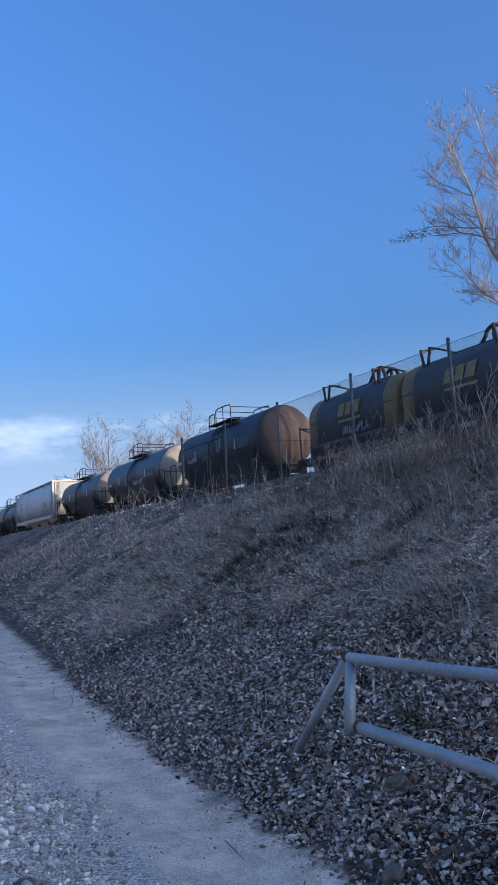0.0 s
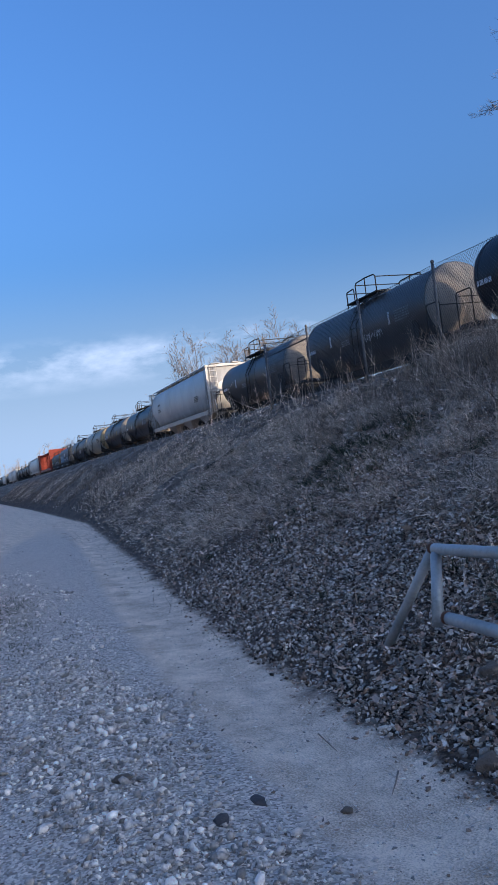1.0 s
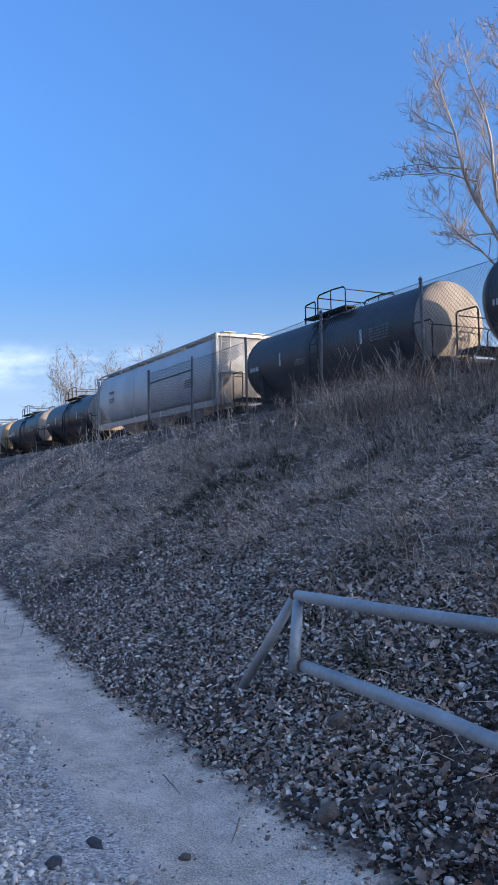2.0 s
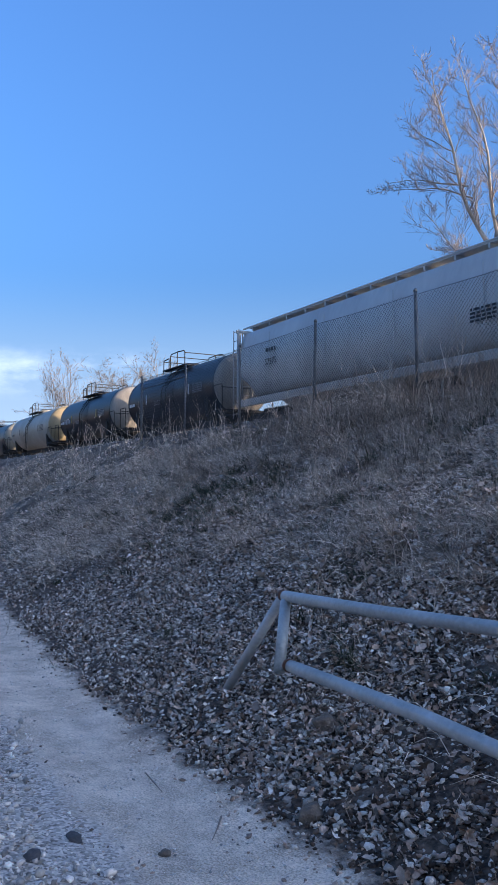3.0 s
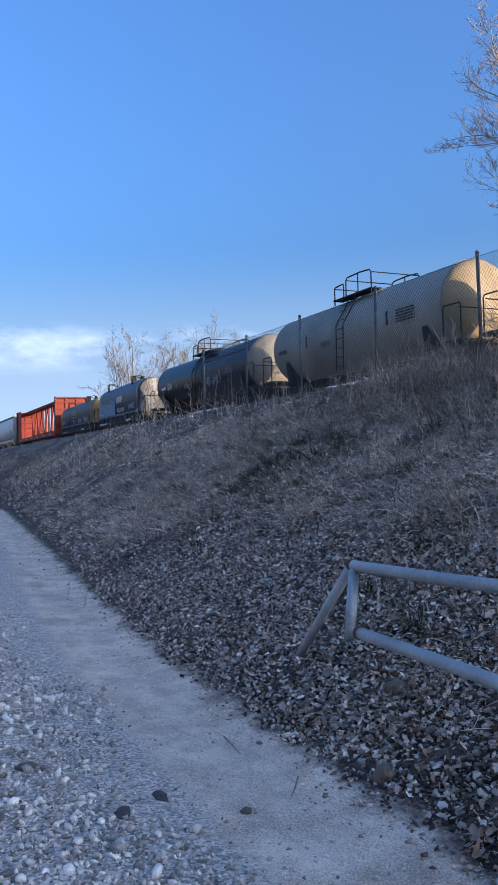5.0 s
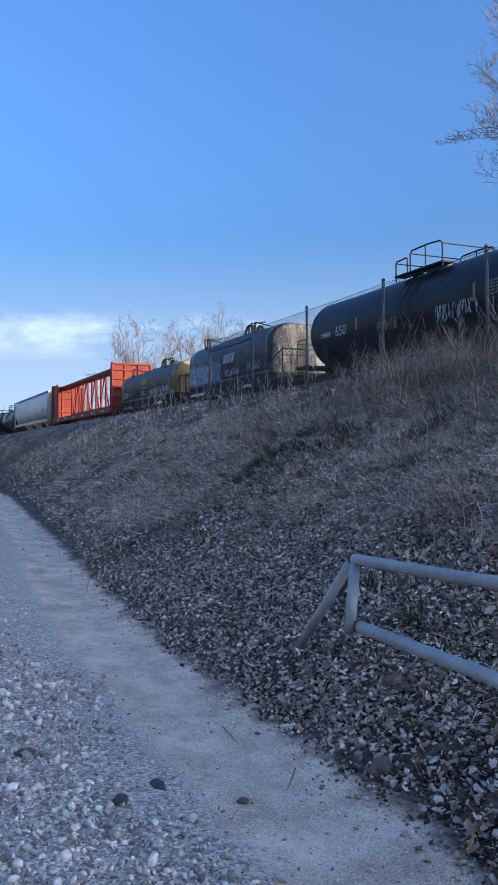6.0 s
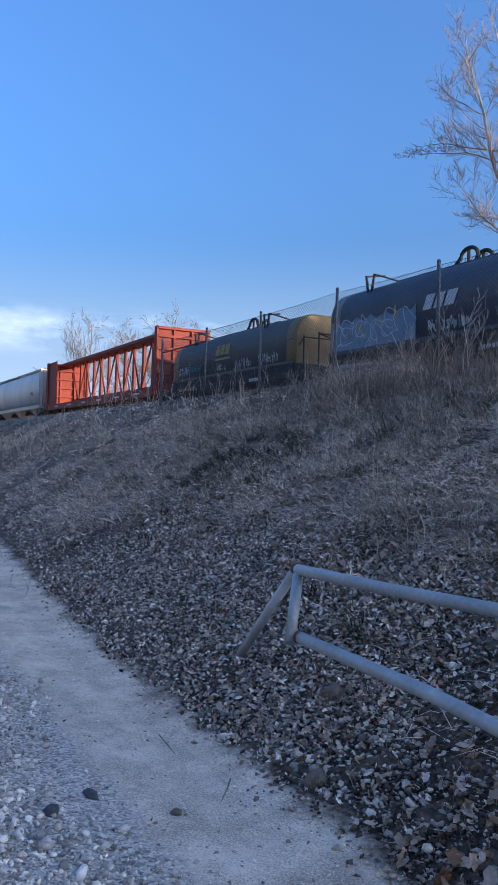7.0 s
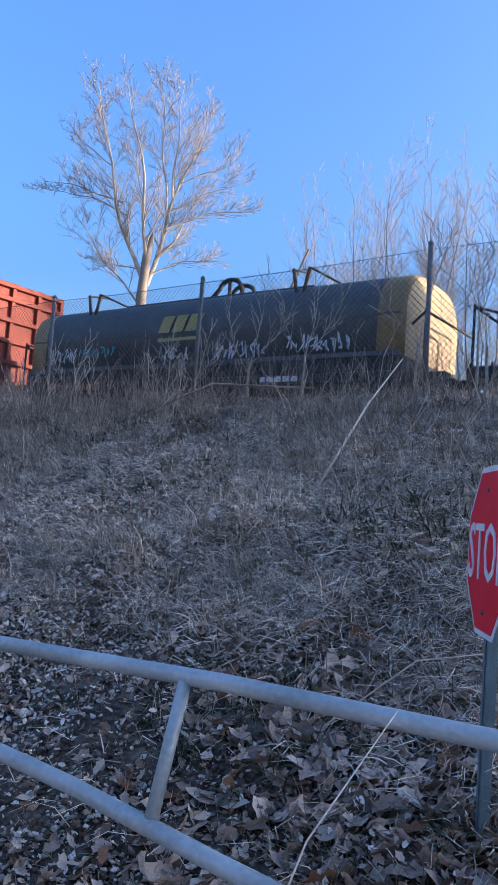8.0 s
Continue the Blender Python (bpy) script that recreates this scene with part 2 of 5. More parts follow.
BARK_PALE = surface("pale_sycamore_bark", (0.22, 0.18, 0.14), (0.60, 0.54, 0.45), 2.2, 0.85, 0.4, 20)
TWIG = surface("twig_bark", (0.19, 0.155, 0.13), (0.40, 0.335, 0.285), 2.5, 0.9)
BARK = surface("grey_brown_bark", (0.14, 0.11, 0.09), (0.36, 0.29, 0.23), 2.5, 0.9, 0.5, 20)
FAR_BARK = surface("far_grey_bark", (0.10, 0.085, 0.075), (0.25, 0.21, 0.18), 2.5, 0.9)
STRAW = surface("dry_straw", (0.48, 0.36, 0.26), (0.86, 0.70, 0.55), 3, 0.85, vary=0.65)
STEM = surface("dry_weed_stem", (0.11, 0.078, 0.056), (0.36, 0.27, 0.205), 4, 0.85, vary=0.65)
STONE = surface("loose_limestone", (0.30, 0.25, 0.205), (0.84, 0.73, 0.62), 8, 0.9, 0.5, 60, vary=0.7)
GRAVEL = surface("pale_gravel", (0.36, 0.295, 0.245), (0.92, 0.81, 0.71), 8, 0.9, 0.4, 60, vary=0.65)
STONE_DARK = surface("dark_stone", (0.045, 0.042, 0.042), (0.11, 0.10, 0.10), 12, 0.85, 0.5, 60)
LEAF = surface("dead_leaf", (0.18, 0.11, 0.076), (0.58, 0.42, 0.32), 6, 0.85, 0.3, 60, vary=0.7)
LEAF_TAN = surface("bleached_leaf", (0.26, 0.17, 0.12), (0.66, 0.50, 0.385), 6, 0.85, 0.3, 60, vary=0.5)
LEAF_RED = surface("russet_leaf", (0.16, 0.06, 0.025), (0.36, 0.16, 0.07), 9, 0.8, 0.3, 60, vary=0.3)
ROCK = surface("brown_rock", (0.08, 0.06, 0.045), (0.26, 0.20, 0.15), 9, 0.9, 0.5, 60)
CLOD = surface("dark_earth_clod", (0.018, 0.012, 0.009), (0.15, 0.10, 0.072), 7, 0.95, 0.4, 60, vary=0.75)
MOSS = surface("dark_dead_weed", (0.03, 0.034, 0.017), (0.095, 0.095, 0.05), 5, 0.9, vary=0.5)
GREEN = surface("small_green_weed", (0.03, 0.06, 0.02), (0.08, 0.13, 0.04), 6, 0.8, vary=0.4)

# ---- building helpers ----


def mesh_of(name, verts, faces, material, smooth=False):
    me = bpy.data.meshes.new(name)
    me.from_pydata(verts, [], faces)
    me.materials.append(material)
    if smooth:
        me.polygons.foreach_set("use_smooth", [True] * len(me.polygons))
    me.update()
    return me


class Shape:
    """Collects vertices and faces of one mesh."""

    def __init__(self):
        self.v, self.f = [], []

    def add(self, verts, faces):
        k = len(self.v)
        self.v += [tuple(p) for p in verts]
        self.f += [tuple(i + k for i in f) for f in faces]
        return self

    def box(self, x0, x1, y0, y1, z0, z1, c=0.0):
        """A box with corners cut by c along its upright and long edges."""
        if c <= 0:
            v = [(x, y, z) for x in (x0, x1) for y in (y0, y1) for z in (z0, z1)]
            return self.add(v, [(0, 1, 3, 2), (4, 6, 7, 5), (0, 4, 5, 1), (2, 3, 7, 6), (0, 2, 6, 4), (1, 5, 7, 3)])
        v = []
        for x, d in ((x0, c), (x0 + c, 0), (x1 - c, 0), (x1, c)):
            a, b, p, q = y0 + d, y1 - d, z0 + d, z1 - d
            v += [(x, a + c, p), (x, b - c, p), (x, b, p + c), (x, b, q - c), (x, b - c, q), (x, a + c, q), (x, a, q - c), (x, a, p + c)]
        f = [tuple(range(7, -1, -1)), tuple(range(24, 32))]
        f += [(8 * r + i, 8 * r + (i + 1) % 8, 8 * r + 8 + (i + 1) % 8, 8 * r + 8 + i) for r in range(3) for i in range(8)]
        return self.add(v, f)

    def tube(self, points, radii, sides=8, caps=True):
        """A round tube through the points."""
        points = [Vector(p) for p in points]
        if not hasattr(radii, "__len__"):
            radii = [radii] * len(points)
        v, u = [], None
        for i, p in enumerate(points):
            way = (points[min(i + 1, len(points) - 1)] - points[max(i - 1, 0)]).normalized()
            u = way.orthogonal().normalized() if u is None else (u - way * u.dot(way)).normalized()
            w = way.cross(u)
            v += [p + radii[i] * (math.cos(2 * math.pi * k / sides) * u + math.sin(2 * math.pi * k / sides) * w) for k in range(sides)]
        n = len(points)
        f = [(r * sides + k, r * sides + (k + 1) % sides, (r + 1) * sides + (k + 1) % sides, (r + 1) * sides + k) for r in range(n - 1) for k in range(sides)]
        if caps:
            f += [tuple(range(sides - 1, -1, -1)), tuple(range((n - 1) * sides, n * sides))]
        return self.add(v, f)

    def loft(self, rings, closed=True):
        """Faces between rings of equally many points, with end caps."""
        k = len(rings[0])
        v = [p for r in rings for p in r]
        f = [(r * k + i, r * k + (i + 1) % k, (r + 1) * k + (i + 1) % k, (r + 1) * k + i) for r in range(len(rings) - 1) for i in range(k)]
        if closed:
            f += [tuple(range(k - 1, -1, -1)), tuple(range((len(rings) - 1) * k, len(rings) * k))]
        return self.add(v, f)


def part(name, shape, material, parent=None, label="", smooth=False, at=None):
    """Links a shape as one mesh object under its thing or part."""
    data = shape if isinstance(shape, bpy.types.Mesh) else mesh_of(name, shape.v, shape.f, material, smooth)
    ob = new(name, data)
    if parent is not None:
        ob.parent = parent
    if at is not None:
        ob.matrix_basis = at
    return tagged(ob, label)


def thing(name, label, category, group=""):
    return tagged(new(name), label, category, group)


def lettering(text, size, material, parent, at, name="lettering"):
    """Raised letters in the built-in font."""
    c = bpy.data.curves.new(name, "FONT")
    c.body, c.size, c.extrude, c.align_x = text, size, 0.003, "CENTER"
    c.resolution_u = 2
    tmp = new(name, c)
    me = bpy.data.meshes.new_from_object(tmp)
    bpy.data.objects.remove(tmp)
    me.materials.clear()
    me.materials.append(material)
    return part(name, me, material, parent, at=at)


# ---- ground ----
TOE_X, TOE_Y = (-60, -30, -13, -8.8, -6, -4), (4.6, 4.25, 2.72, 2.34, 2.12, 2.08)
RISE_S, RISE_Z = (-1, 0, 0.07, 0.2, 0.46, 1), (0, 0, 0.22, 0.68, 1.5, 3.02)
TOP_Y = (9.0, 10.2, 13.2, 14.3, 14.8, 18.2, 18.8, 20.5, 26, 60, 400)
TOP_Z = (3.02, 3.28, 3.30, 3.44, 3.50, 3.50, 3.42, 3.0, 2.4, 1.5, 0.5)
RAIL_Z, TRACK_Y = 3.68, 16.5


def ground_z(x, y):
    x, y = np.asarray(x, float), np.asarray(y, float)
    toe = np.interp(x, TOE_X, TOE_Y)
    s = (y - toe) / (9.0 - toe)
    z = np.where(y < 9.0, np.interp(s, RISE_S, RISE_Z), np.interp(y, TOP_Y, TOP_Z))
    z = z + np.where(y < 0, 0.03 * np.clip(-y - 1.6, 0, 30), 0)
    yy = y - (toe - 2.03) * np.clip((y + 1) / 3, 0, 1)
    ridge = 0.05 * np.exp(-((yy - 0.55) / 0.4) ** 2) - 0.03 * np.exp(-((yy - 1.6) / 0.25) ** 2)
    wave = 0.10 * np.sin(x * 0.9 + 1.3 * np.sin(y * 0.7)) * np.sin(y * 1.1 + 0.6 * x) + 0.05 * np.sin(2.9 * x + 1.7 * y) * np.sin(2.3 * y - 1.1 * x)
    wave = wave + 0.045 * np.sin(4.3 * x + 1.9 * y + 1.5 * np.sin(1.7 * y)) * np.sin(3.7 * y - 1.6 * x + 1.2 * np.sin(1.3 * x))
    slope = np.clip((s - 0.05) * 4, 0, 1) * np.clip((10.0 - y) / 2, 0, 1)
    return z + ridge + wave * slope


def spaced(stops):
    """Coordinates with the given spacing between the stops."""
    out = []
    for (a, step), (b, _) in zip(stops, stops[1:]):
        out += list(np.arange(a, b - 1e-6, step))
    return np.array(out + [stops[-1][0]])


def build_ground():
    xs = spaced([(-1500, 100), (-300, 10), (-80, 1.0), (-30, 0.25), (-12, 0.09), (1, 0.4), (12, 4), (60, 60), (1500, 1)])
    ys = spaced([(-900, 100), (-100, 10), (-10, 0.5), (-1.5, 0.09), (5.5, 0.14), (11, 0.4), (21, 3), (60, 40), (300, 150), (1500, 1)])
    X, Y = np.meshgrid(xs, ys, indexing="ij")
    Z = ground_z(X, Y)
    rough = np.array([noise.noise((x * 5.0, y * 5.0, 0.3)) + 0.6 * noise.noise((x * 13, y * 13, 7)) for x, y in zip(X.ravel(), Y.ravel())]).reshape(X.shape)
    toe = np.interp(X, TOE_X, TOE_Y)
    Z = Z + rough * np.where(Y < toe - 0.1, 0.008, 0.035)
    n, m = len(xs), len(ys)
    idx = np.arange(n * m).reshape(n, m)
    faces = np.stack([idx[:-1, :-1], idx[1:, :-1], idx[1:, 1:], idx[:-1, 1:]], -1).reshape(-1, 4)
    me = mesh_of("ground", np.stack([X, Y, Z], -1).reshape(-1, 3).tolist(), faces.tolist(), GROUND, True)
    shift = toe - 2.03
    yy = Y - shift * np.clip((Y + 1) / 3, 0, 1)
    trail = np.clip((yy + 1.6) / 0.4, 0, 1) * np.clip((2.17 - yy) / 0.5, 0, 1)
    loose = np.clip((yy + 0.3) / 0.4, 0, 1) * np.clip((1.4 - yy) / 0.4, 0, 1) * np.clip((X + 40) / 26, 0, 1) + np.clip((Y - 12.6) / 0.8, 0, 1) * np.clip((20.5 - Y) / 0.8, 0, 1)
    bare = 1 - 0.5 * np.exp(-((X + 10.4) / 2.2) ** 2 - ((yy - 0.3) / 0.34) ** 2)
    loose, trail = loose * bare, trail * bare
    upper = (Y - toe - np.interp(X, (-12, -7, -2.5, -1), (0.5, 1.6, 1.6, 0.7))) / 1.1
    thin = np.array([noise.noise((x * 1.5, y * 1.9, 3.1)) + 0.5 * noise.noise((x * 4.1, y * 4.4, 8.2)) for x, y in zip(X.ravel(), Y.ravel())]).reshape(X.shape)
    matted = np.clip(upper, 0, 0.85) * np.clip((11.5 - Y) / 2.0, 0, 1) * np.clip(0.62 + 1.1 * thin, 0.05, 1)
    zone = me.attributes.new("zone", "FLOAT_COLOR", "POINT")
    zone.data.foreach_set("color", np.stack([np.clip(trail, 0, 1), np.clip(loose, 0, 1), matted, 0 * trail + 1], -1).ravel())
    tagged(new("ground", me), "gravel trail and earth bank with dead grass and litter", "ground", kind="structure")


build_ground()

# ---- track ----


def build_track():
    track = tagged(new("railway_track"), "steel rails on dark wooden ties along the bank top", "railway track", kind="structure")
    for y in (TRACK_Y - 0.72, TRACK_Y + 0.72):
        s = Shape().box(-900, 300, y - 0.036, y + 0.036, RAIL_Z - 0.045, RAIL_Z, 0.01)
        s.box(-900, 300, y - 0.009, y + 0.009, RAIL_Z - 0.15, RAIL_Z - 0.045)
        s.box(-900, 300, y - 0.075, y + 0.075, RAIL_Z - 0.172, RAIL_Z - 0.15)
        part("rail", s, RAIL_STEEL, track)
    tie = mesh_of("tie", *(lambda s: (s.v, s.f))(Shape().box(-0.11, 0.11, -1.3, 1.3, 0, 0.17, 0.012)), TIE_WOOD)
    for i in range(150):
        part("tie", tie, TIE_WOOD, track, at=pose(-70 + i * 0.52, TRACK_Y, RAIL_Z - 0.172 - 0.17, 0, 0, random.uniform(-1, 1)))


build_track()

# ---- gate beside the trail ----


def build_gate():
    gate = thing("pipe_gate", "grey galvanised steel pipe gate leaning beside the trail", "gate")
    a, b = Vector((-4.10, 2.49, 0.885)), Vector((1.6, 2.47, 1.03))
    upper = [a, Vector((-3.2, 2.487, 0.907)), Vector((-2.5, 2.485, 0.935)), Vector((-1.7, 2.48, 0.970)), Vector((-0.8, 2.478, 0.984)), b]
    c, d = Vector((-3.735, 2.297, 0.581)), Vector((1.70, 2.25, 0.30))
    lower = [c, Vector((-2.7, 2.285, 0.572)), Vector((-2.2, 2.28, 0.545)), Vector((-1.5, 2.27, 0.480)), Vector((-0.7, 2.26, 0.42)), d]
    r = 0.0315
    part("top_rail", Shape().tube([a + Vector((-0.035, 0, -0.02))] + upper, [r * 0.8] + [r] * 6, 16), PIPE, gate, smooth=True)
    part("lower_rail", Shape().tube(lower, r, 16), PIPE, gate, smooth=True)
    part("end_post", Shape().tube([a + Vector((0.03, -0.01, -0.03)), c + Vector((-0.09, -0.005, -0.045))], [r * 0.98, r], 16), PIPE, gate, smooth=True)
    foot = Vector((-4.86, 2.52, 0.20))
    part("brace", Shape().tube([a + Vector((-0.02, 0, -0.01)), foot], r * 0.95, 16), PIPE, gate, smooth=True)
    def along(points, x):
        for p, q in zip(points, points[1:]):
            if x <= q.x:
                return p.lerp(q, (x - p.x) / (q.x - p.x))
    for x in (-1.87, 0.25):
        top, low = along(upper, x), along(lower, x + 0.06)
        part("stay", Shape().tube([top, low], 0.025, 14), PIPE, gate, smooth=True)
    part("weld", Shape().tube([c + Vector((-0.012, 0, 0)), c + Vector((0.012, 0, 0))], r * 1.1, 14), RUST, gate, "rusty weld ring", True)
    part("weld", Shape().tube([a + Vector((-0.02, 0, 0.0)), a + Vector((0.008, 0, 0))], r * 1.06, 14), RUST, gate, "rusty weld ring", True)
    hinge = Vector((1.7, 2.45, 0))
    z = float(ground_z(hinge.x, hinge.y))
    part("hinge_post", Shape().tube([(hinge.x, hinge.y, z - 0.2), (hinge.x, hinge.y, 1.15)], 0.06, 16), PIPE, gate, smooth=True)


build_gate()

# ---- stop sign ----


def build_sign():
    sign = thing("stop_sign", "red octagonal stop sign on a green-grey steel post", "road sign")
    x, y, zc = -1.0, 3.06, 1.49
    w = 0.305
    z0 = float(ground_z(x, y))
    base = pose(x, y, 0, 0, 0, -57.5)
    sign.matrix_world = base

    def octagon(k, depth):
        s = Shape()
        ring = [(k * math.cos(math.pi / 8 + i * math.pi / 4) / math.cos(math.pi / 8), k * math.sin(math.pi / 8 + i * math.pi / 4) / math.cos(math.pi / 8)) for i in range(8)]
        return s.loft([[(p, -depth, zc + q) for p, q in ring], [(p, 0.0, zc + q) for p, q in ring]])
    part("border", octagon(w, 0.003), SIGN_WHITE, sign, "white border")
    part("plate", octagon(w - 0.02, 0.006), SIGN_RED, sign, "red face")
    lettering("STOP", 0.30, SIGN_WHITE, sign, pose(0, -0.0065, zc - 0.107, 90, 0, 0) @ Matrix.Diagonal((0.76, 1, 1, 1)))
    for z in (zc + 0.22, zc - 0.22):
        part("bolt", Shape().tube([(0, -0.013, z), (0, 0.0, z)], 0.009, 8), POST, sign)
    s = Shape()
    for p in ((-0.035, -0.012), (0.012, 0.035)):
        s.box(p[0], p[1], 0.012, 0.018, z0 - 0.3, zc + 0.28)
    s.box(-0.016, -0.010, 0.018, 0.045, z0 - 0.3, zc + 0.28).box(0.010, 0.016, 0.018, 0.045, z0 - 0.3, zc + 0.28).box(-0.016, 0.016, 0.045, 0.050, z0 - 0.3, zc + 0.28)
    part("post", s, SIGN_POST, sign)


build_sign()

# ---- chain-link fence on the crest ----
FENCE_Y = 8.85


def build_fence():
    fence = thing("chain_link_fence", "grey chain-link fence with steel posts along the bank top", "fence")
    xs = [-22.6 + 3.06 * i + (0.4 if i > 5 else 0.0) for i in range(13)]
    random.seed(5)
    tops = []
    for i, x in enumerate(xs):
        z = float(ground_z(x, FENCE_Y))
        r = 0.038 if i == 0 else 0.030
        lean = random.uniform(-0.05, 0.05)
        top = Vector((x + lean, FENCE_Y + random.uniform(-0.03, 0.03), 4.79 + (0.05 if i == 0 else random.uniform(-0.03, 0.03))))
        tops.append(top)
        post = part("post", Shape().tube([(x, FENCE_Y, z - 0.3), top], r, 10), POST, fence, smooth=True)
        part("post_cap", Shape().tube([top, top + Vector((0, 0, 0.035)), top + Vector((0, 0, 0.055))], [r * 1.15, r * 1.1, r * 0.4], 10), POST, post, smooth=True)
    for a, b in zip(tops, tops[1:]):
        s = Shape()
        z0, h = min(float(ground_z(a.x, FENCE_Y)), float(ground_z(b.x, FENCE_Y))) + 0.05, a.z - 0.06
        h1 = b.z - 0.06
        pitch, n = 0.078, int((b.x - a.x) / 0.078)
        height = (h + h1) / 2 - z0
        for k in range(-int(height / pitch), n + 1):
            for sign in (1, -1):
                x0, x1 = a.x + k * pitch, a.x + k * pitch + height
                t0, t1 = 0.0, 1.0
                if x0 < a.x:
                    t0 = (a.x - x0) / height
                if x1 > b.x:
                    t1 = (b.x - x0) / height
                if t1 <= t0 + 0.01:
                    continue
                p, q = (x0 + t0 * height, z0 + t0 * height), (x0 + t1 * height, z0 + t1 * height)
                if sign < 0:
                    p, q = (a.x + b.x - p[0], p[1]), (a.x + b.x - q[0], q[1])
                y = FENCE_Y - 0.035 + 0.004 * sign
                s.tube([(p[0], y, p[1]), (q[0], y, q[1])], 0.0030, 3, False)
        for z, zz in ((h, h1),):
            s.tube([(a.x, FENCE_Y - 0.03, z), ((a.x + b.x) / 2, FENCE_Y - 0.03, (z + zz) / 2 - 0.02), (b.x, FENCE_Y - 0.03, zz)], 0.004, 5)
        tagged(part("fabric", s, WIRE, fence, "wire diamond mesh"), kind="stuff")
    s = Shape().tube([tops[0] + Vector((0, 0, -0.35)), tops[1] + Vector((0, 0, -0.30))], 0.02, 8)
    part("brace_rail", s, POST, fence, smooth=True)


build_fence()

# ---- train: each car is a thing; x forward, z from the rail top ----
SPEED = 1.22 * 15.0
TRAIN = []


def wheel_mesh():
    s = Shape()
    prof = [(-0.07, 0.09), (-0.07, 0.40), (-0.05, 0.455), (0.055, 0.445), (0.065, 0.40), (0.03, 0.36), (0.02, 0.18), (0.08, 0.14), (0.08, 0.09)]
    rings = [[(rr * math.cos(2 * math.pi * k / 14), y, rr * math.sin(2 * math.pi * k / 14)) for k in range(14)] for y, rr in prof]
    return mesh_of("wheel", *(lambda q: (q.v, q.f))(s.loft(rings)), WHEEL, True)


WHEEL_MESH = wheel_mesh()


def frame_mesh():
    s = Shape()
    for y in (-1.0, 1.0):
        top = [(-1.15, 0.52), (-0.8, 0.62), (-0.4, 0.80), (0.4, 0.80), (0.8, 0.62), (1.15, 0.52)]
        low = [(-1.15, 0.36), (-0.75, 0.40), (-0.35, 0.22), (0.35, 0.22), (0.75, 0.40), (1.15, 0.36)]
        s.loft([[(x, y - 0.07, z) for x, z in top + low[::-1]], [(x, y + 0.07, z) for x, z in top + low[::-1]]])
        for x in (-0.88, 0.88):
            s.box(x - 0.13, x + 0.13, y - 0.1 * (1 if y < 0 else -1) - 0.07, y - 0.1 * (1 if y < 0 else -1) + 0.07, 0.34, 0.58, 0.03)
    s.box(-0.22, 0.22, -1.05, 1.05, 0.45, 0.85, 0.03)
    return mesh_of("truck", s.v, s.f, UNDER)


FRAME_MESH = frame_mesh()


def add_running_gear(car, half, inset=1.7, reach=1.08):
    """Two trucks with wheels, couplers and the centre sill."""
    for x in (-half + inset, half - inset):
        truck = part("truck", FRAME_MESH, UNDER, car, "grimy cast-steel truck", at=pose(x, 0, 0))
        for dx in (-0.88, 0.88):
            for y, turn in ((-0.76, 0), (0.76, 180)):
                part("wheel", WHEEL_MESH, WHEEL, truck, at=pose(dx, y, 0.455, 0, 0, turn))
    for e in (-1, 1):
        s = Shape().box(min(e * half, e * (half + reach - 0.13)), max(e * half, e * (half + reach - 0.13)), -0.09, 0.09, 0.74, 0.94, 0.02)
        s.box(min(e * (half + reach - 0.33), e * (half + reach)), max(e * (half + reach - 0.33), e * (half + reach)), -0.16, 0.16, 0.70, 0.99, 0.04)
        part("coupler", s, UNDER, car)
    part("centre_sill", Shape().box(-half, half, -0.28, 0.28, 0.82, 1.12, 0.02), UNDER, car)


def ladder(x, y, z0, z1, width=0.42, along="x", pitch=0.36):
    s = Shape()
    d = Vector((width / 2, 0, 0)) if along == "x" else Vector((0, width / 2, 0))
    c = Vector((x, y, 0))
    for k in (-1, 1):
        s.tube([c + k * d + Vector((0, 0, z0)), c + k * d + Vector((0, 0, z1))], 0.022, 6)
    z = z0 + 0.15
    while z < z1:
        s.tube([c - d + Vector((0, 0, z)), c + d + Vector((0, 0, z))], 0.016, 6)
        z += pitch
    return s


def scribble(car, x, y, z, w, h, material, seed, name="graffiti", curl=1.0):
    """Sprayed unreadable strokes on the near side."""
    rnd = random.Random(seed)
    s = Shape()
    n = max(5, int(w / 0.15))
    for i in range(n):
        cx = x - w / 2 + (i + 0.5) * w / n
        pts = []
        for k in range(6):
            pts.append((cx + rnd.uniform(-0.6, 0.6) * w / n * curl, y, z + h * (rnd.random() - 0.5)))
        for a, b in zip(pts, pts[1:]):
            a, b = Vector(a), Vector(b)
            d = (b - a)
            if d.length < 0.02:
                continue
            q = Vector((-d.z, 0, d.x)).normalized() * 0.015
            s.add([a - q, a + q, b + q, b - q, *(p + Vector((0, -0.004, 0)) for p in (a - q, a + q, b + q, b - q))],
                  [(4, 5, 6, 7), (0, 1, 5, 4), (1, 2, 6, 5), (2, 3, 7, 6), (3, 0, 4, 7)])
    part(name, s, material, car)


def bars(car, x, y, z, w, h, rows, material, seed, name="marking"):
    """Small unreadable markings as rows of bars."""
    rnd = random.Random(seed)
    s = Shape()
    for r in range(rows):
        zz = z + h / 2 - (r + 0.5) * h / rows
        px = x - w / 2
        while px < x + w / 2:
            ww = rnd.uniform(0.06, 0.22)
            s.box(px, min(px + ww, x + w / 2), y - 0.006, y, zz - 0.3 * h / rows, zz + 0.3 * h / rows)
            px += ww + 0.05
    tagged(part(name, s, material, car), kind="stuff")


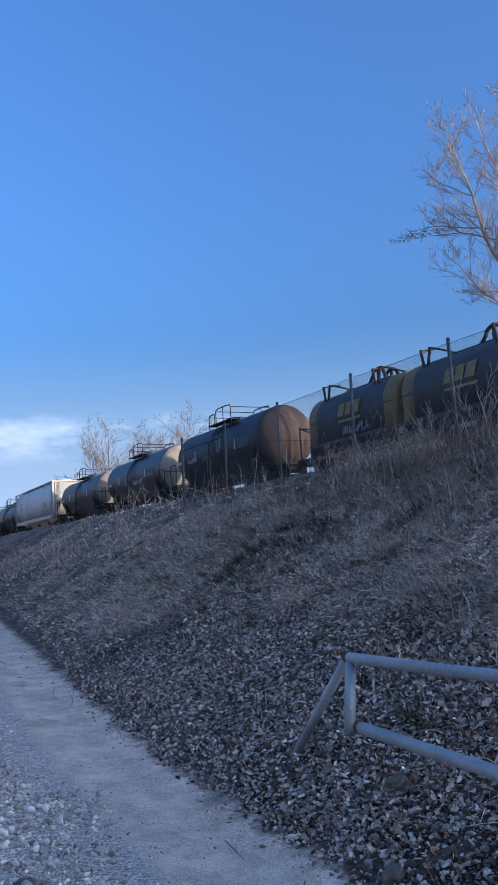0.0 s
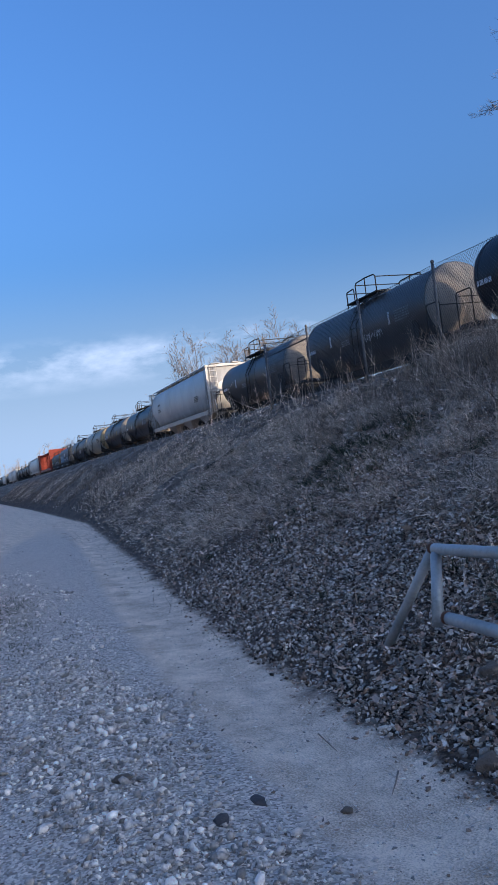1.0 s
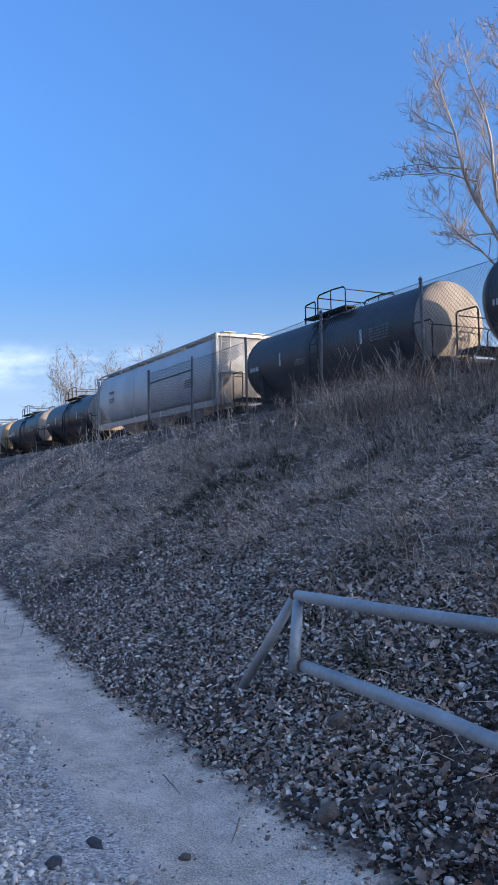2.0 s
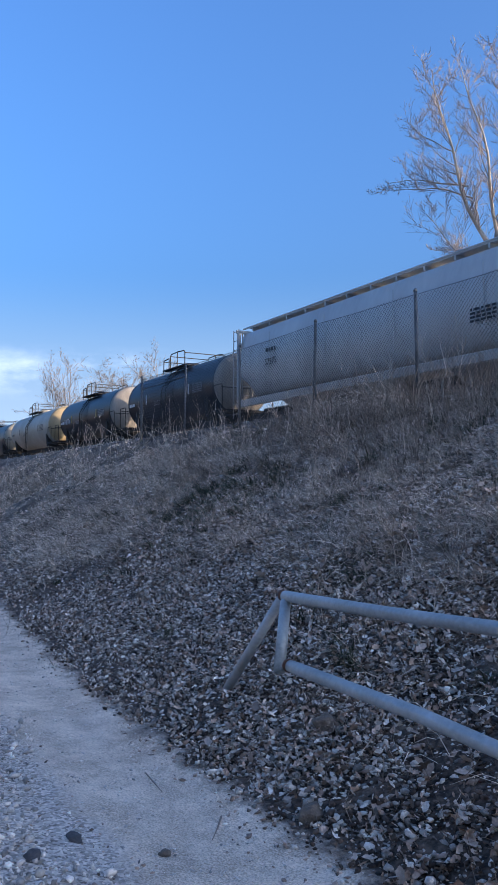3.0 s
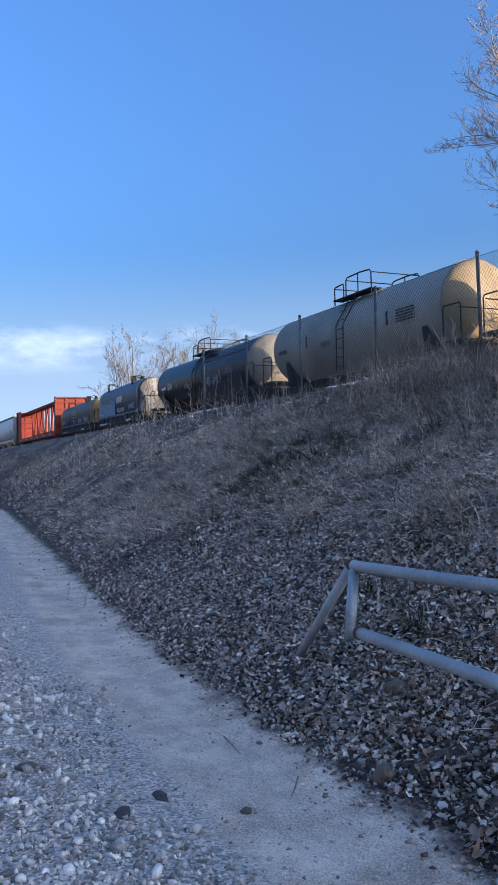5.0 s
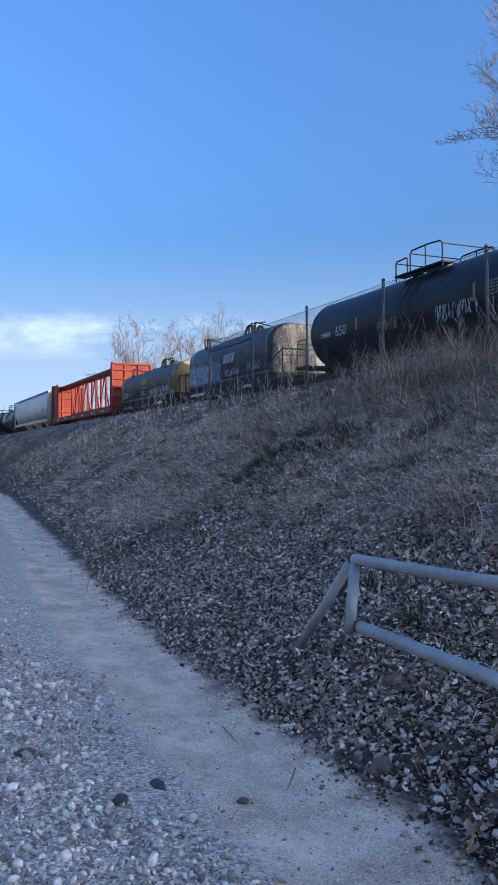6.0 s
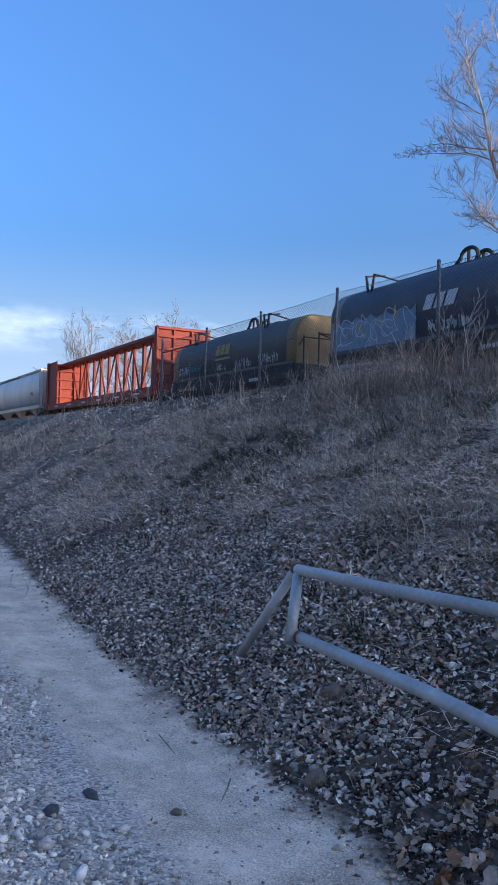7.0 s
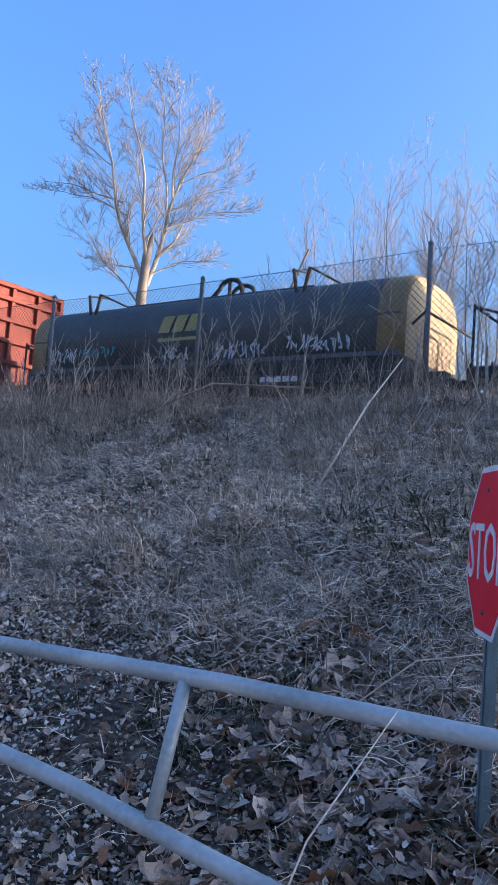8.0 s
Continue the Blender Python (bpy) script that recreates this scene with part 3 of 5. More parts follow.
def tank_car(centre, half, r, paint, label, group="tank cars", bands=True, seed=0, number="", mark=WHITE_MARK, tags=(), head_paint=None):
    """centre and half: middle and half length of the tank at the clip's start."""
    rnd = random.Random(seed)
    car = thing("tank_car", label, "tank car", group)
    zc = 1.06 + r
    head = r * 0.42
    rings, sides = [], 40
    for k in range(9):
        a = math.pi / 2 * k / 8
        rings.append((-half + head - head * math.cos(a), max(r * math.sin(a) ** 0.9, 0.01)))
    rings += [(-x, q) for x, q in reversed(rings)]
    hoop = lambda x, q: [(x, q * math.sin(2 * math.pi * k / sides), zc + q * math.cos(2 * math.pi * k / sides)) for k in range(sides)]
    part("tank", Shape().loft([hoop(x, q) for x, q in rings[8:10]], False), paint, car, smooth=True)
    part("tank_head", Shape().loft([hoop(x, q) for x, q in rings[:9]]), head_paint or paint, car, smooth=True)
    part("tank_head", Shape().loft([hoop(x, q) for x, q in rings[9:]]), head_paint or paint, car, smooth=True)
    if bands:
        for x in (-half + head + 0.05, half - head - 0.05, -0.7, 0.7):
            ring = [[(x + dx, (r + dr) * math.sin(2 * math.pi * k / sides), zc + (r + dr) * math.cos(2 * math.pi * k / sides)) for k in range(sides)] for dx, dr in ((-0.06, 0.0), (-0.055, 0.012), (0.055, 0.012), (0.06, 0.0))]
            part("band", Shape().loft(ring, False), paint, car)
    add_running_gear(car, half + 0.2, 1.6, 0.66)
    for e in (-1, 1):
        x = e * (half - 1.5)
        ring = [(0.0, -1.15, 1.0), (0.0, 1.15, 1.0), (0.0, 1.25, 1.06 + r * 0.7), (0.0, 0.9, 1.06 + r * 0.25), (0.0, 0, 1.07), (0.0, -0.9, 1.06 + r * 0.25), (0.0, -1.25, 1.06 + r * 0.7)]
        part("saddle", Shape().loft([[(x + d, b, c) for _, b, c in ring] for d in (-0.15, 0.15)]), UNDER, car)
        xe = e * (half + 0.02)
        part("end_platform", Shape().box(xe - 0.45, xe + 0.45, -1.45, 1.45, 1.08, 1.2, 0.02), UNDER, car)
        rail = Shape()
        for y in (-1.42, 1.42):
            rail.tube([(xe - 0.4, y, 1.2), (xe - 0.4, y, 2.15), (xe - 0.34, y, 2.22), (xe + 0.34, y, 2.22), (xe + 0.4, y, 2.15), (xe + 0.4, y, 1.2)], 0.022, 6)
        rail.tube([(xe + e * 0.3, -1.42, 2.1), (xe + e * 0.3, 1.42, 2.1)], 0.02, 6)
        part("end_railing", rail, UNDER, car)
        part("step", ladder(xe, -1.46, 0.45, 1.15, 0.42), UNDER, car)
    # walkway and railing over the manway
    zt = zc + r
    part("manway", Shape().tube([(0, 0, zt - 0.1), (0, 0, zt + 0.14), (0, 0, zt + 0.19)], [0.5, 0.5, 0.4], 18), paint, car)
    part("walkway", Shape().box(-1.15, 1.4, -1.04, -0.62, zt - 0.1, zt - 0.05).box(-1.15, 1.4, 0.62, 1.04, zt - 0.1, zt - 0.05).box(-1.15, -0.8, -0.62, 0.62, zt + 0.0, zt + 0.05), UNDER, car)
    for y in (-1.0, 1.0):
        hoop_rail = Shape().tube([(-1.10, y, zt - 0.25), (-1.10, y, zt + 0.36), (-1.04, y, zt + 0.41), (-0.52, y, zt + 0.44), (-0.46, y, zt + 0.38), (-0.46, y, zt - 0.2)], 0.026, 6)
        part("short_railing", hoop_rail, UNDER, car)
        long_rail = Shape().tube([(-0.30, y, zt - 0.25), (-0.30, y, zt + 0.52), (-0.20, y, zt + 0.60), (0.6, y, zt + 0.62), (1.25, y, zt + 0.58), (1.35, y, zt + 0.48), (1.35, y, zt - 0.25)], 0.026, 6)
        long_rail.tube([(0.5, y, zt - 0.1), (0.5, y, zt + 0.61)], 0.022, 6)
        part("long_railing", long_rail, UNDER, car)
    for x, h in ((-1.10, 0.36), (-0.30, 0.52), (1.35, 0.48)):
        part("cross_rail", Shape().tube([(x, -1.0, zt + h), (x, 1.0, zt + h)], 0.022, 6), UNDER, car)
    lad = Shape()
    for k in (-0.24, 0.24):
        lad.tube([(k, -r - 0.16, 1.0), (k, -r - 0.14, zc + 0.2), (k, -r * 0.72, zc + r * 0.78), (k, -0.9, zt + 0.0)], 0.022, 6)
    for i in range(8):
        z = 1.15 + i * 0.33
        y = -r - 0.15 if z < zc + 0.2 else -math.sqrt(max(r * r - (z - zc) ** 2, 0.1)) - 0.14
        lad.tube([(-0.24, y, z), (0.24, y, z)], 0.016, 6)
    part("ladder", lad, UNDER, car)
    for x in (-half * 0.45, half * 0.45):
        part("reflector", Shape().box(x - 0.05, x + 0.05, -r - 0.006, -r + 0.02, zc - 0.25, zc + 0.2), YELLOW_MARK if number else mark, car, "worn reflective stripe")
    yside = -r - 0.004
    if number:
        lettering(number, 0.52, mark, car, pose(-half * 0.60, yside - 0.012, zc - 0.3, 90, 0, 0))
    bars(car, -half * 0.62 - 0.95, yside - 0.01, zc - 0.16, 0.7, 0.26, 1, mark, seed + 1)
    bars(car, half * 0.62, yside - 0.01, zc - 0.05, 1.0, 0.45, 5, STENCIL if paint is not BEIGE else BLACK, seed + 2)
    bars(car, -half * 0.2, yside - 0.01, zc - 0.3, 0.7, 0.24, 3, STENCIL if paint is not BEIGE else BLACK, seed + 3)
    for x, z, w, h, m, q in tags:
        scribble(car, x, -math.sqrt(max(r * r - z * z, 0.01)) - 0.03, zc + z, w, h, m, q)
    TRAIN.append((car, centre))
    return car


def hopper_car(centre, half, label, number="", paint=HOPPER_GREY, seed=0):
    car = thing("covered_hopper_car", label, "hopper car", "covered hoppers")
    h0, h1, w = 1.35, 4.15, 1.5
    flank = [(1.0 + 0.5 * math.sin(math.pi * (0.12 + 0.76 * k / 10)) ** 0.8, h0 + (h1 - 0.16 - h0) * k / 10) for k in range(11)]
    profile = [(-y, z) for y, z in flank] + [(-0.6, h1), (0.6, h1)] + list(reversed(flank))
    def ring(x, lift):
        return [(x, y, max(z, lift)) for y, z in profile]
    s = Shape().loft([ring(-half + 0.12, 2.5), ring(-half + 0.45, 2.1), ring(-half + 1.2, h0), ring(half - 1.2, h0), ring(half - 0.45, 2.1), ring(half - 0.12, 2.5)])
    part("body", s, paint, car, smooth=True)
    for y in (-1.0, 0.4):
        part("roof_walk", Shape().box(-half + 0.1, half - 0.1, y, y + 0.6, h1 + 0.09, h1 + 0.12), paint, car)
    for i in range(13):
        x = -half + 0.4 + i * (2 * half - 0.8) / 12
        part("walk_bracket", Shape().box(x - 0.03, x + 0.03, -1.0, 1.0, h1 - 0.04, h1 + 0.09), paint, car)
    rim = Shape()
    for y in (-w + 0.2, w - 0.2):
        rim.tube([(-half + 0.2, y, h1 + 0.02), (half - 0.2, y, h1 + 0.02)], 0.035, 6)
    part("roof_rim", rim, paint, car)
    for i in range(3):
        part("hatch", Shape().tube([(-half * 0.6 + i * half * 0.6, 0, h1), (-half * 0.6 + i * half * 0.6, 0, h1 + 0.14)], [0.36, 0.33], 16), paint, car)
    add_running_gear(car, half)
    for y in (-w + 0.06, w - 0.06):
        part("side_sill", Shape().box(-half, half, y - 0.06, y + 0.06, 1.08, 1.36, 0.02), paint, car)
    for e in (-1, 1):
        for y in (-w + 0.1, w - 0.1):
            part("corner_post", Shape().box(e * half - 0.08, e * half + 0.08, y - 0.06, y + 0.06, 1.1, h1, 0.015), paint, car)
        part("end_frame", Shape().box(e * half - 0.05, e * half + 0.05, -w, w, h1 - 0.12, h1).box(e * half - 0.05, e * half + 0.05, -w, w, 2.5, 2.58), paint, car)
        part("ladder", ladder(e * half, -w - 0.02, 0.7, h1, 0.42), paint, car)
        part("ladder", ladder(e * (half + 0.06), -w + 0.5, 1.1, h1, 0.42, "y"), paint, car)
        for y in (-0.9, 0.9):
            part("slope_brace", Shape().tube([(e * (half - 0.1), y, 1.2), (e * (half - 0.9), y, 2.5)], 0.05, 8), paint, car)
    for i in range(3):
        x = (i - 1) * half * 0.55
        part("outlet", Shape().loft([[(x - 1.3, -1.0, 1.35), (x + 1.3, -1.0, 1.35), (x + 1.3, 1.0, 1.35), (x - 1.3, 1.0, 1.35)], [(x - 0.3, -0.5, 0.55), (x + 0.3, -0.5, 0.55), (x + 0.3, 0.5, 0.55), (x - 0.3, 0.5, 0.55)]]), paint, car)
    for i in range(4):
        x = -half + 2.6 + i * (2 * half - 5.2) / 3
        part("seam", Shape().box(x - 0.02, x + 0.02, -w - 0.045, -w - 0.035, h0 + 0.5, h1 - 0.5), paint, car)
    if number:
        lettering(number, 0.34, BLACK, car, pose(-half + 2.7, -w - 0.048, 2.45, 90, 0, 0))
    bars(car, -half + 2.7, -w - 0.045, 3.0, 0.7, 0.22, 1, BLACK, seed + 4)
    bars(car, half - 2.6, -w - 0.045, 2.3, 0.9, 0.4, 4, BLACK, seed + 5)
    TRAIN.append((car, centre))
    return car


def blobs(car, x, y, z, w, h, material, outline, spots, seed):
    """A sprayed mural: a ragged field of paint under winding outlines and flame-like spots."""
    rnd = random.Random(seed)
    fill, line, flame = Shape(), Shape(), Shape()
    low = [(x - w / 2 + w * k / 30, z - h / 2 + rnd.uniform(0, 0.05)) for k in range(31)]
    top = [(x - w / 2 + w * k / 30, z + h / 2 - 0.10 - 0.16 * abs(math.sin(k * 0.62)) + rnd.uniform(0, 0.06)) for k in range(31)]
    fill.add([(p, y - 0.004, q) for p, q in low + top[::-1]], [tuple(range(62))])
    for i in range(11):
        cx, cz = x - w / 2 + (i % 6 + 0.5) * w / 6 + rnd.uniform(-0.2, 0.2), z + rnd.uniform(-0.22, 0.18) * h
        a, b, c = rnd.uniform(0.16, 0.42), rnd.uniform(0.2, 0.42) * h, rnd.uniform(0, 6)
        pts = [(cx + a * math.cos(t) + 0.16 * math.sin(2 * t + c), cz + b * math.sin(t) + 0.10 * math.cos(3 * t + c)) for t in [6.28 * k / 26 for k in range(rnd.randint(17, 26))]]
        for (px, pz), (qx, qz) in zip(pts, pts[1:]):
            p, q = Vector((px, y - 0.008, pz)), Vector((qx, y - 0.008, qz))
            n = Vector((-(q - p).z, 0, (q - p).x)).normalized() * 0.014
            line.add([p - n, p + n, q + n, q - n], [(0, 1, 2, 3)])
    for k in range(9):
        px, pz = x + rnd.uniform(-0.48, 0.48) * w, z + rnd.uniform(-0.1, 0.42) * h
        flame.add([(px - 0.07, y - 0.007, pz), (px, y - 0.007, pz - 0.12), (px + 0.08, y - 0.007, pz), (px + 0.02, y - 0.007, pz + 0.24)], [(0, 1, 2, 3)])
    part("mural", fill, material, car, "pale blue sprayed mural")
    tagged(part("mural_outline", line, outline, car), kind="stuff")
    tagged(part("mural_flame", flame, spots, car), kind="stuff")


def coil_car(centre, half, label, hood_paint, end_paint, hoods=1, seed=0, tags=(), emblem=YELLOW_MARK, emblem_x=0.0, platform=0.9, z1=3.12):
    car = thing("coil_car", label, "coil car", "coil cars")
    add_running_gear(car, half)
    w, z0 = 1.42, 1.26
    side = Shape().box(-half, half, -w - 0.04, w + 0.04, 0.70, 0.95, 0.03).box(-half + platform, half - platform, -w, w, 0.95, 1.26, 0.02)
    part("trough", side, UNDER, car)
    for i in range(9):
        x = -half + platform + 0.3 + i * (2 * half - 2 * platform - 0.6) / 8
        part("rib", Shape().box(x - 0.05, x + 0.05, -w - 0.05, -w, 0.95, 1.26), UNDER, car)
    span = (2 * half - 2 * platform - 0.3 * (hoods - 1)) / hoods
    for i in range(hoods):
        xa = -half + platform + i * (span + 0.3)
        xb = xa + span

        def ring(x, k=1.0, drop=0.0):
            out = []
            rad = 0.85
            for a in range(9):
                t = math.pi * a / 16
                out.append((x, (w - rad + rad * math.cos(t)) * k, z1 - rad + rad * math.sin(t) - drop))
            full = [(x, w * k, z0)] + out + [(x, -y, z) for x, y, z in reversed(out)] + [(x, -w * k, z0)]
            return full
        e = 0.62
        hood = part("hood", Shape().loft([ring(xa + e), ring(xb - e)], False), hood_paint, car, smooth=True)
        for a, b in ((xa, xa + e), (xb, xb - e)):
            t = 0.14 if b > a else -0.14
            rr = [ring(a, 0.955, 0.07), ring(a + t * 0.4, 0.99, 0.02), ring(a + t, 1.0), ring(b)]
            s = Shape().loft(rr, False)
            s.add(rr[0], [tuple(range(len(rr[0])))])
            part("hood_end", s, end_paint, car, "painted end of the hood", True)
        part("seam", Shape().box(xa + 0.1, xb - 0.1, -w - 0.02, -w, z0 + 0.86, z0 + 0.90).box(xa + 0.05, xb - 0.05, -w - 0.035, -w, z0, z0 + 0.1), hood_paint, hood)
        part("ridge", Shape().box(xa + span * 0.24, xb - span * 0.24, -0.55, 0.55, z1 - 0.01, z1 + 0.10, 0.02), hood_paint, hood)
        for x in (xa + span * 0.18, xb - span * 0.24):
            s = Shape()
            for dx in (-0.22, 0.22):
                s.tube([(x + dx * 0.2, -w + 0.28, z1 - 0.45), (x + dx, -w + 0.30, z1 + 0.32)], 0.045, 6)
            s.tube([(x + 0.25, -w + 0.3, z1 + 0.3), (x + 0.7, -0.4, z1 + 0.05)], 0.03, 6)
            s.tube([(x - 0.2, -w + 0.3, z1 + 0.3), (x - 0.2, -0.4, z1 + 0.42)], 0.03, 6)
            part("guide_bracket", s, UNDER, hood)
        xm = (xa + xb) / 2 + 0.2
        s = Shape()
        for y in (-0.28, 0.28):
            arc = [(xm - 0.55, y, z1 + 0.05)] + [(xm + 0.12 - 0.34 * math.cos(math.pi * k / 8), y, z1 + 0.34 + 0.22 * math.sin(math.pi * k / 8)) for k in range(9)] + [(xm + 0.56, y, z1 + 0.05)]
            s.tube(arc, 0.06, 6)
            s.tube([(xm + 0.1, y, z1 + 0.05), (xm + 0.1, y, z1 + 0.55)], 0.05, 6)
        part("lifting_eye", s, UNDER, hood)
        # faded emblem: slanted strokes over a bar
        if emblem:
            ex = xa + span * 0.5 + emblem_x
            y = -w - 0.022
            def stroke(x0, x1, za, zb, k=0.45):
                pts = [(x0 + k * (za - 2.12), za), (x1 + k * (za - 2.12), za), (x1 + k * (zb - 2.12), zb), (x0 + k * (zb - 2.12), zb)]
                part("emblem_stroke", Shape().loft([[(ex + p, y, q) for p, q in pts], [(ex + p, y - 0.006, q) for p, q in pts]]), emblem, hood, "faded painted emblem shape")
            for px, ww in ((-0.66, 0.36), (-0.21, 0.34), (0.22, 0.40)):
                stroke(px, px + ww, 2.12, 2.53)
            if emblem is YELLOW_MARK:
                stroke(-0.64, 0.74, 1.90, 1.98, 0.0)
    bars(car, -half * 0.62, -w - 0.045, 0.84, 2.0, 0.2, 1, ORANGE_MARK if hood_paint is HOOD_DARK else WHITE_MARK, seed + 1)
    bars(car, half * 0.45, -w - 0.045, 0.84, 1.0, 0.2, 1, WHITE_MARK, seed + 2)
    for x, z, tw, th, m, q in tags:
        scribble(car, x, -w - 0.024, z, tw, th, m, q)
    for e in (-1, 1):
        s = Shape()
        for y in (-1.3, 1.3):
            s.tube([(e * (half - 0.05), y, 0.9), (e * (half - 0.05), y, 2.2)], 0.03, 6)
        s.tube([(e * (half - 0.05), -1.3, 2.15), (e * (half - 0.05), 1.3, 2.15)], 0.028, 6)
        s.tube([(e * (half - 0.05), -1.3, 2.15), (e * (half - platform + 0.1), -1.3, 1.9)], 0.028, 6)
        part("end_railing", s, UNDER, car)
        part("step", ladder(e * (half - 0.3), -w - 0.06, 0.35, 1.0, 0.42), UNDER, car)
    TRAIN.append((car, centre))
    return car


def centerbeam_car(centre, half, label):
    car = thing("centerbeam_flat_car", label, "flat car")
    add_running_gear(car, half)
    w, top = 1.42, 4.35
    part("deck", Shape().box(-half, half, -w, w, 0.98, 1.16, 0.02).box(-half, half, -w - 0.03, -w + 0.1, 0.80, 1.2, 0.02).box(-half, half, w - 0.1, w + 0.03, 0.80, 1.2, 0.02), ORANGE, car)
    part("top_chord", Shape().box(-half + 0.3, half - 0.3, -0.52, 0.52, top - 0.22, top, 0.03), ORANGE, car)
    n = 13
    xs = [-half + 2.6 + i * (2 * half - 3.6) / (n - 1) for i in range(n)]
    for i, x in enumerate(xs):
        part("upright", Shape().loft([[(x - 0.2, -0.12, 1.15), (x + 0.2, -0.12, 1.15), (x + 0.2, 0.02, 1.15), (x - 0.2, 0.02, 1.15)], [(x - 0.15, -0.09, top - 0.2), (x + 0.15, -0.09, top - 0.2), (x + 0.15, 0.02, top - 0.2), (x - 0.15, 0.02, top - 0.2)]]), ORANGE, car)
        if i < n - 1:
            x2 = xs[i + 1]
            a, b = (x, x2) if i % 2 else (x2, x)
            part("diagonal", Shape().tube([(a, -0.2, 1.2), (b, -0.16, top - 0.3)], 0.055, 6), ORANGE, car)
            part("web_plate", Shape().box(x + 0.19, x2 - 0.19, -0.05, -0.01, 1.15, 1.6), ORANGE, car)
    part("end_panel", Shape().box(-half + 0.3, -half + 2.5, -1.40, -1.30, 1.15, top - 0.02, 0.02), ORANGE, car, "solid end panel")
    for e in (-1, 1):
        x = e * (half - 0.25)
        part("bulkhead", Shape().box(x - 0.06, x + 0.06, -w, w, 1.16, top), ORANGE, car)
        for z in (1.25, 1.9, 2.55, 3.2, 3.85, top - 0.08):
            part("stiffener", Shape().box(x - 0.2, x + 0.2, -w - 0.01, w + 0.01, z - 0.07, z + 0.07, 0.015), ORANGE, car)
        for y in (-w, -0.5, 0.5, w):
            part("end_column", Shape().box(x - 0.17, x + 0.17, y - 0.07, y + 0.07, 1.16, top + 0.01, 0.015), ORANGE, car)
        part("ladder", ladder(e * (half - 0.25), -w - 0.06, 0.5, top - 0.6, 0.42), ORANGE, car)
    bars(car, half - 0.6, -w - 0.02, 4.0, 0.5, 0.2, 1, WHITE_MARK, 71)
    for i in range(6):
        bars(car, -half + 3 + i * (2 * half - 6) / 5, -w - 0.032, 1.0, 0.9, 0.14, 1, WHITE_MARK, 80 + i)
    TRAIN.append((car, centre))
    return car


def between(left, right, gap=1.5):
    """Middle and half length of a body from the two couplings, in metres at the start."""
    a, b = left + 0.3, right - gap
    return (a + b) / 2, (b - a) / 2


B = [15.0 * u for u in (-0.85, -1.79, -2.66, -3.52, -4.38, -5.56, -6.42, -7.26, -8.19, -9.24, -10.145, -11.05, -12.69, -14.3)]
coil_car(*between(B[1], B[0] + 0.0, 1.0), "black coil car with faded yellow emblem and rusty ends", HOOD_DARK, YELLOW, 2, 11, tags=((-2.4, 1.6, 1.6, 0.35, WHITE_MARK, 4),))
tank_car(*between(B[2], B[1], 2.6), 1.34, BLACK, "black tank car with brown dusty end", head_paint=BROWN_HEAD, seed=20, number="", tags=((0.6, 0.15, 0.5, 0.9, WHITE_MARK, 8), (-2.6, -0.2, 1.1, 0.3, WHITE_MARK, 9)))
tank_car(*between(B[3], B[2]), 1.32, BLACK_WORN, "weathered black tank car with tan dusty end", head_paint=SUNLIT_HEAD, seed=30, tags=((1.1, -0.4, 1.6, 0.35, WHITE_MARK, 12),))
tank_car(*between(B[4], B[3]), 1.28, BLACK_WORN, "dusty dark grey tank car", head_paint=SUNLIT_HEAD, seed=40)
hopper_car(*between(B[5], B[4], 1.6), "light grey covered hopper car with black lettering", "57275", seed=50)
tank_car(*between(B[6], B[5]), 1.34, BLACK, "black tank car with dusty pale end", head_paint=SUNLIT_HEAD, seed=60)
tank_car(*between(B[7], B[6]), 1.34, BLACK, "glossy black tank car with white lettering and tan dusty ends", head_paint=SUNLIT_HEAD, seed=70, number="10174", mark=WHITE_MARK)
tank_car(*between(B[8], B[7]), 1.36, BEIGE, "stained cream tank car with yellowed end", head_paint=YELLOW_HEAD, seed=80, mark=BLACK)
tank_car(*between(B[9], B[8]), 1.30, BLACK, "dark tank car with sprayed tags and a cream end", head_paint=BEIGE, seed=90, number="650", tags=((2.3, -0.35, 2.0, 0.7, WHITE_MARK, 15), (-1.2, -0.3, 1.2, 0.5, YELLOW_MARK, 16)))
coil_car(*between(B[10] - 0.3, B[9], 1.6), "blue coil car covered with pale blue spray paint", HOOD_BLUE, DAPPLED_GREY, 1, 100, z1=3.40, emblem=WHITE_MARK, emblem_x=0.4,
         tags=((0.9, 1.62, 1.8, 0.42, WHITE_MARK, 25), (3.3, 1.7, 1.4, 0.45, WHITE_MARK, 26)))
blobs(TRAIN[-1][0], -2.75, -1.445, 1.88, 4.4, 1.15, PALE_BLUE_MARK, WHITE_MARK, YELLOW_MARK, 28)
coil_car(*between(B[11], B[10], 0.9), "charcoal coil car with yellow ends and spray tags", HOOD_DARK, YELLOW, 1, 110, emblem_x=-0.3, platform=0.45,
         tags=((-4.4, 1.68, 1.2, 0.45, WHITE_MARK, 31), (-3.1, 1.75, 1.3, 0.28, TEAL_MARK, 32), (-0.4, 1.6, 1.0, 0.4, WHITE_MARK, 33), (1.6, 1.55, 1.5, 0.5, WHITE_MARK, 34), (3.7, 1.6, 1.6, 0.45, WHITE_MARK, 35)))
centerbeam_car(*between(B[12], B[11], 1.4), "red-orange centerbeam flat car, empty, with end bulkheads")
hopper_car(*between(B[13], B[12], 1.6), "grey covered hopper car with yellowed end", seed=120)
tank_car(*between(B[13] - 13.5, B[13]), 1.34, BLACK, "black tank car with white stencilled markings", seed=130)


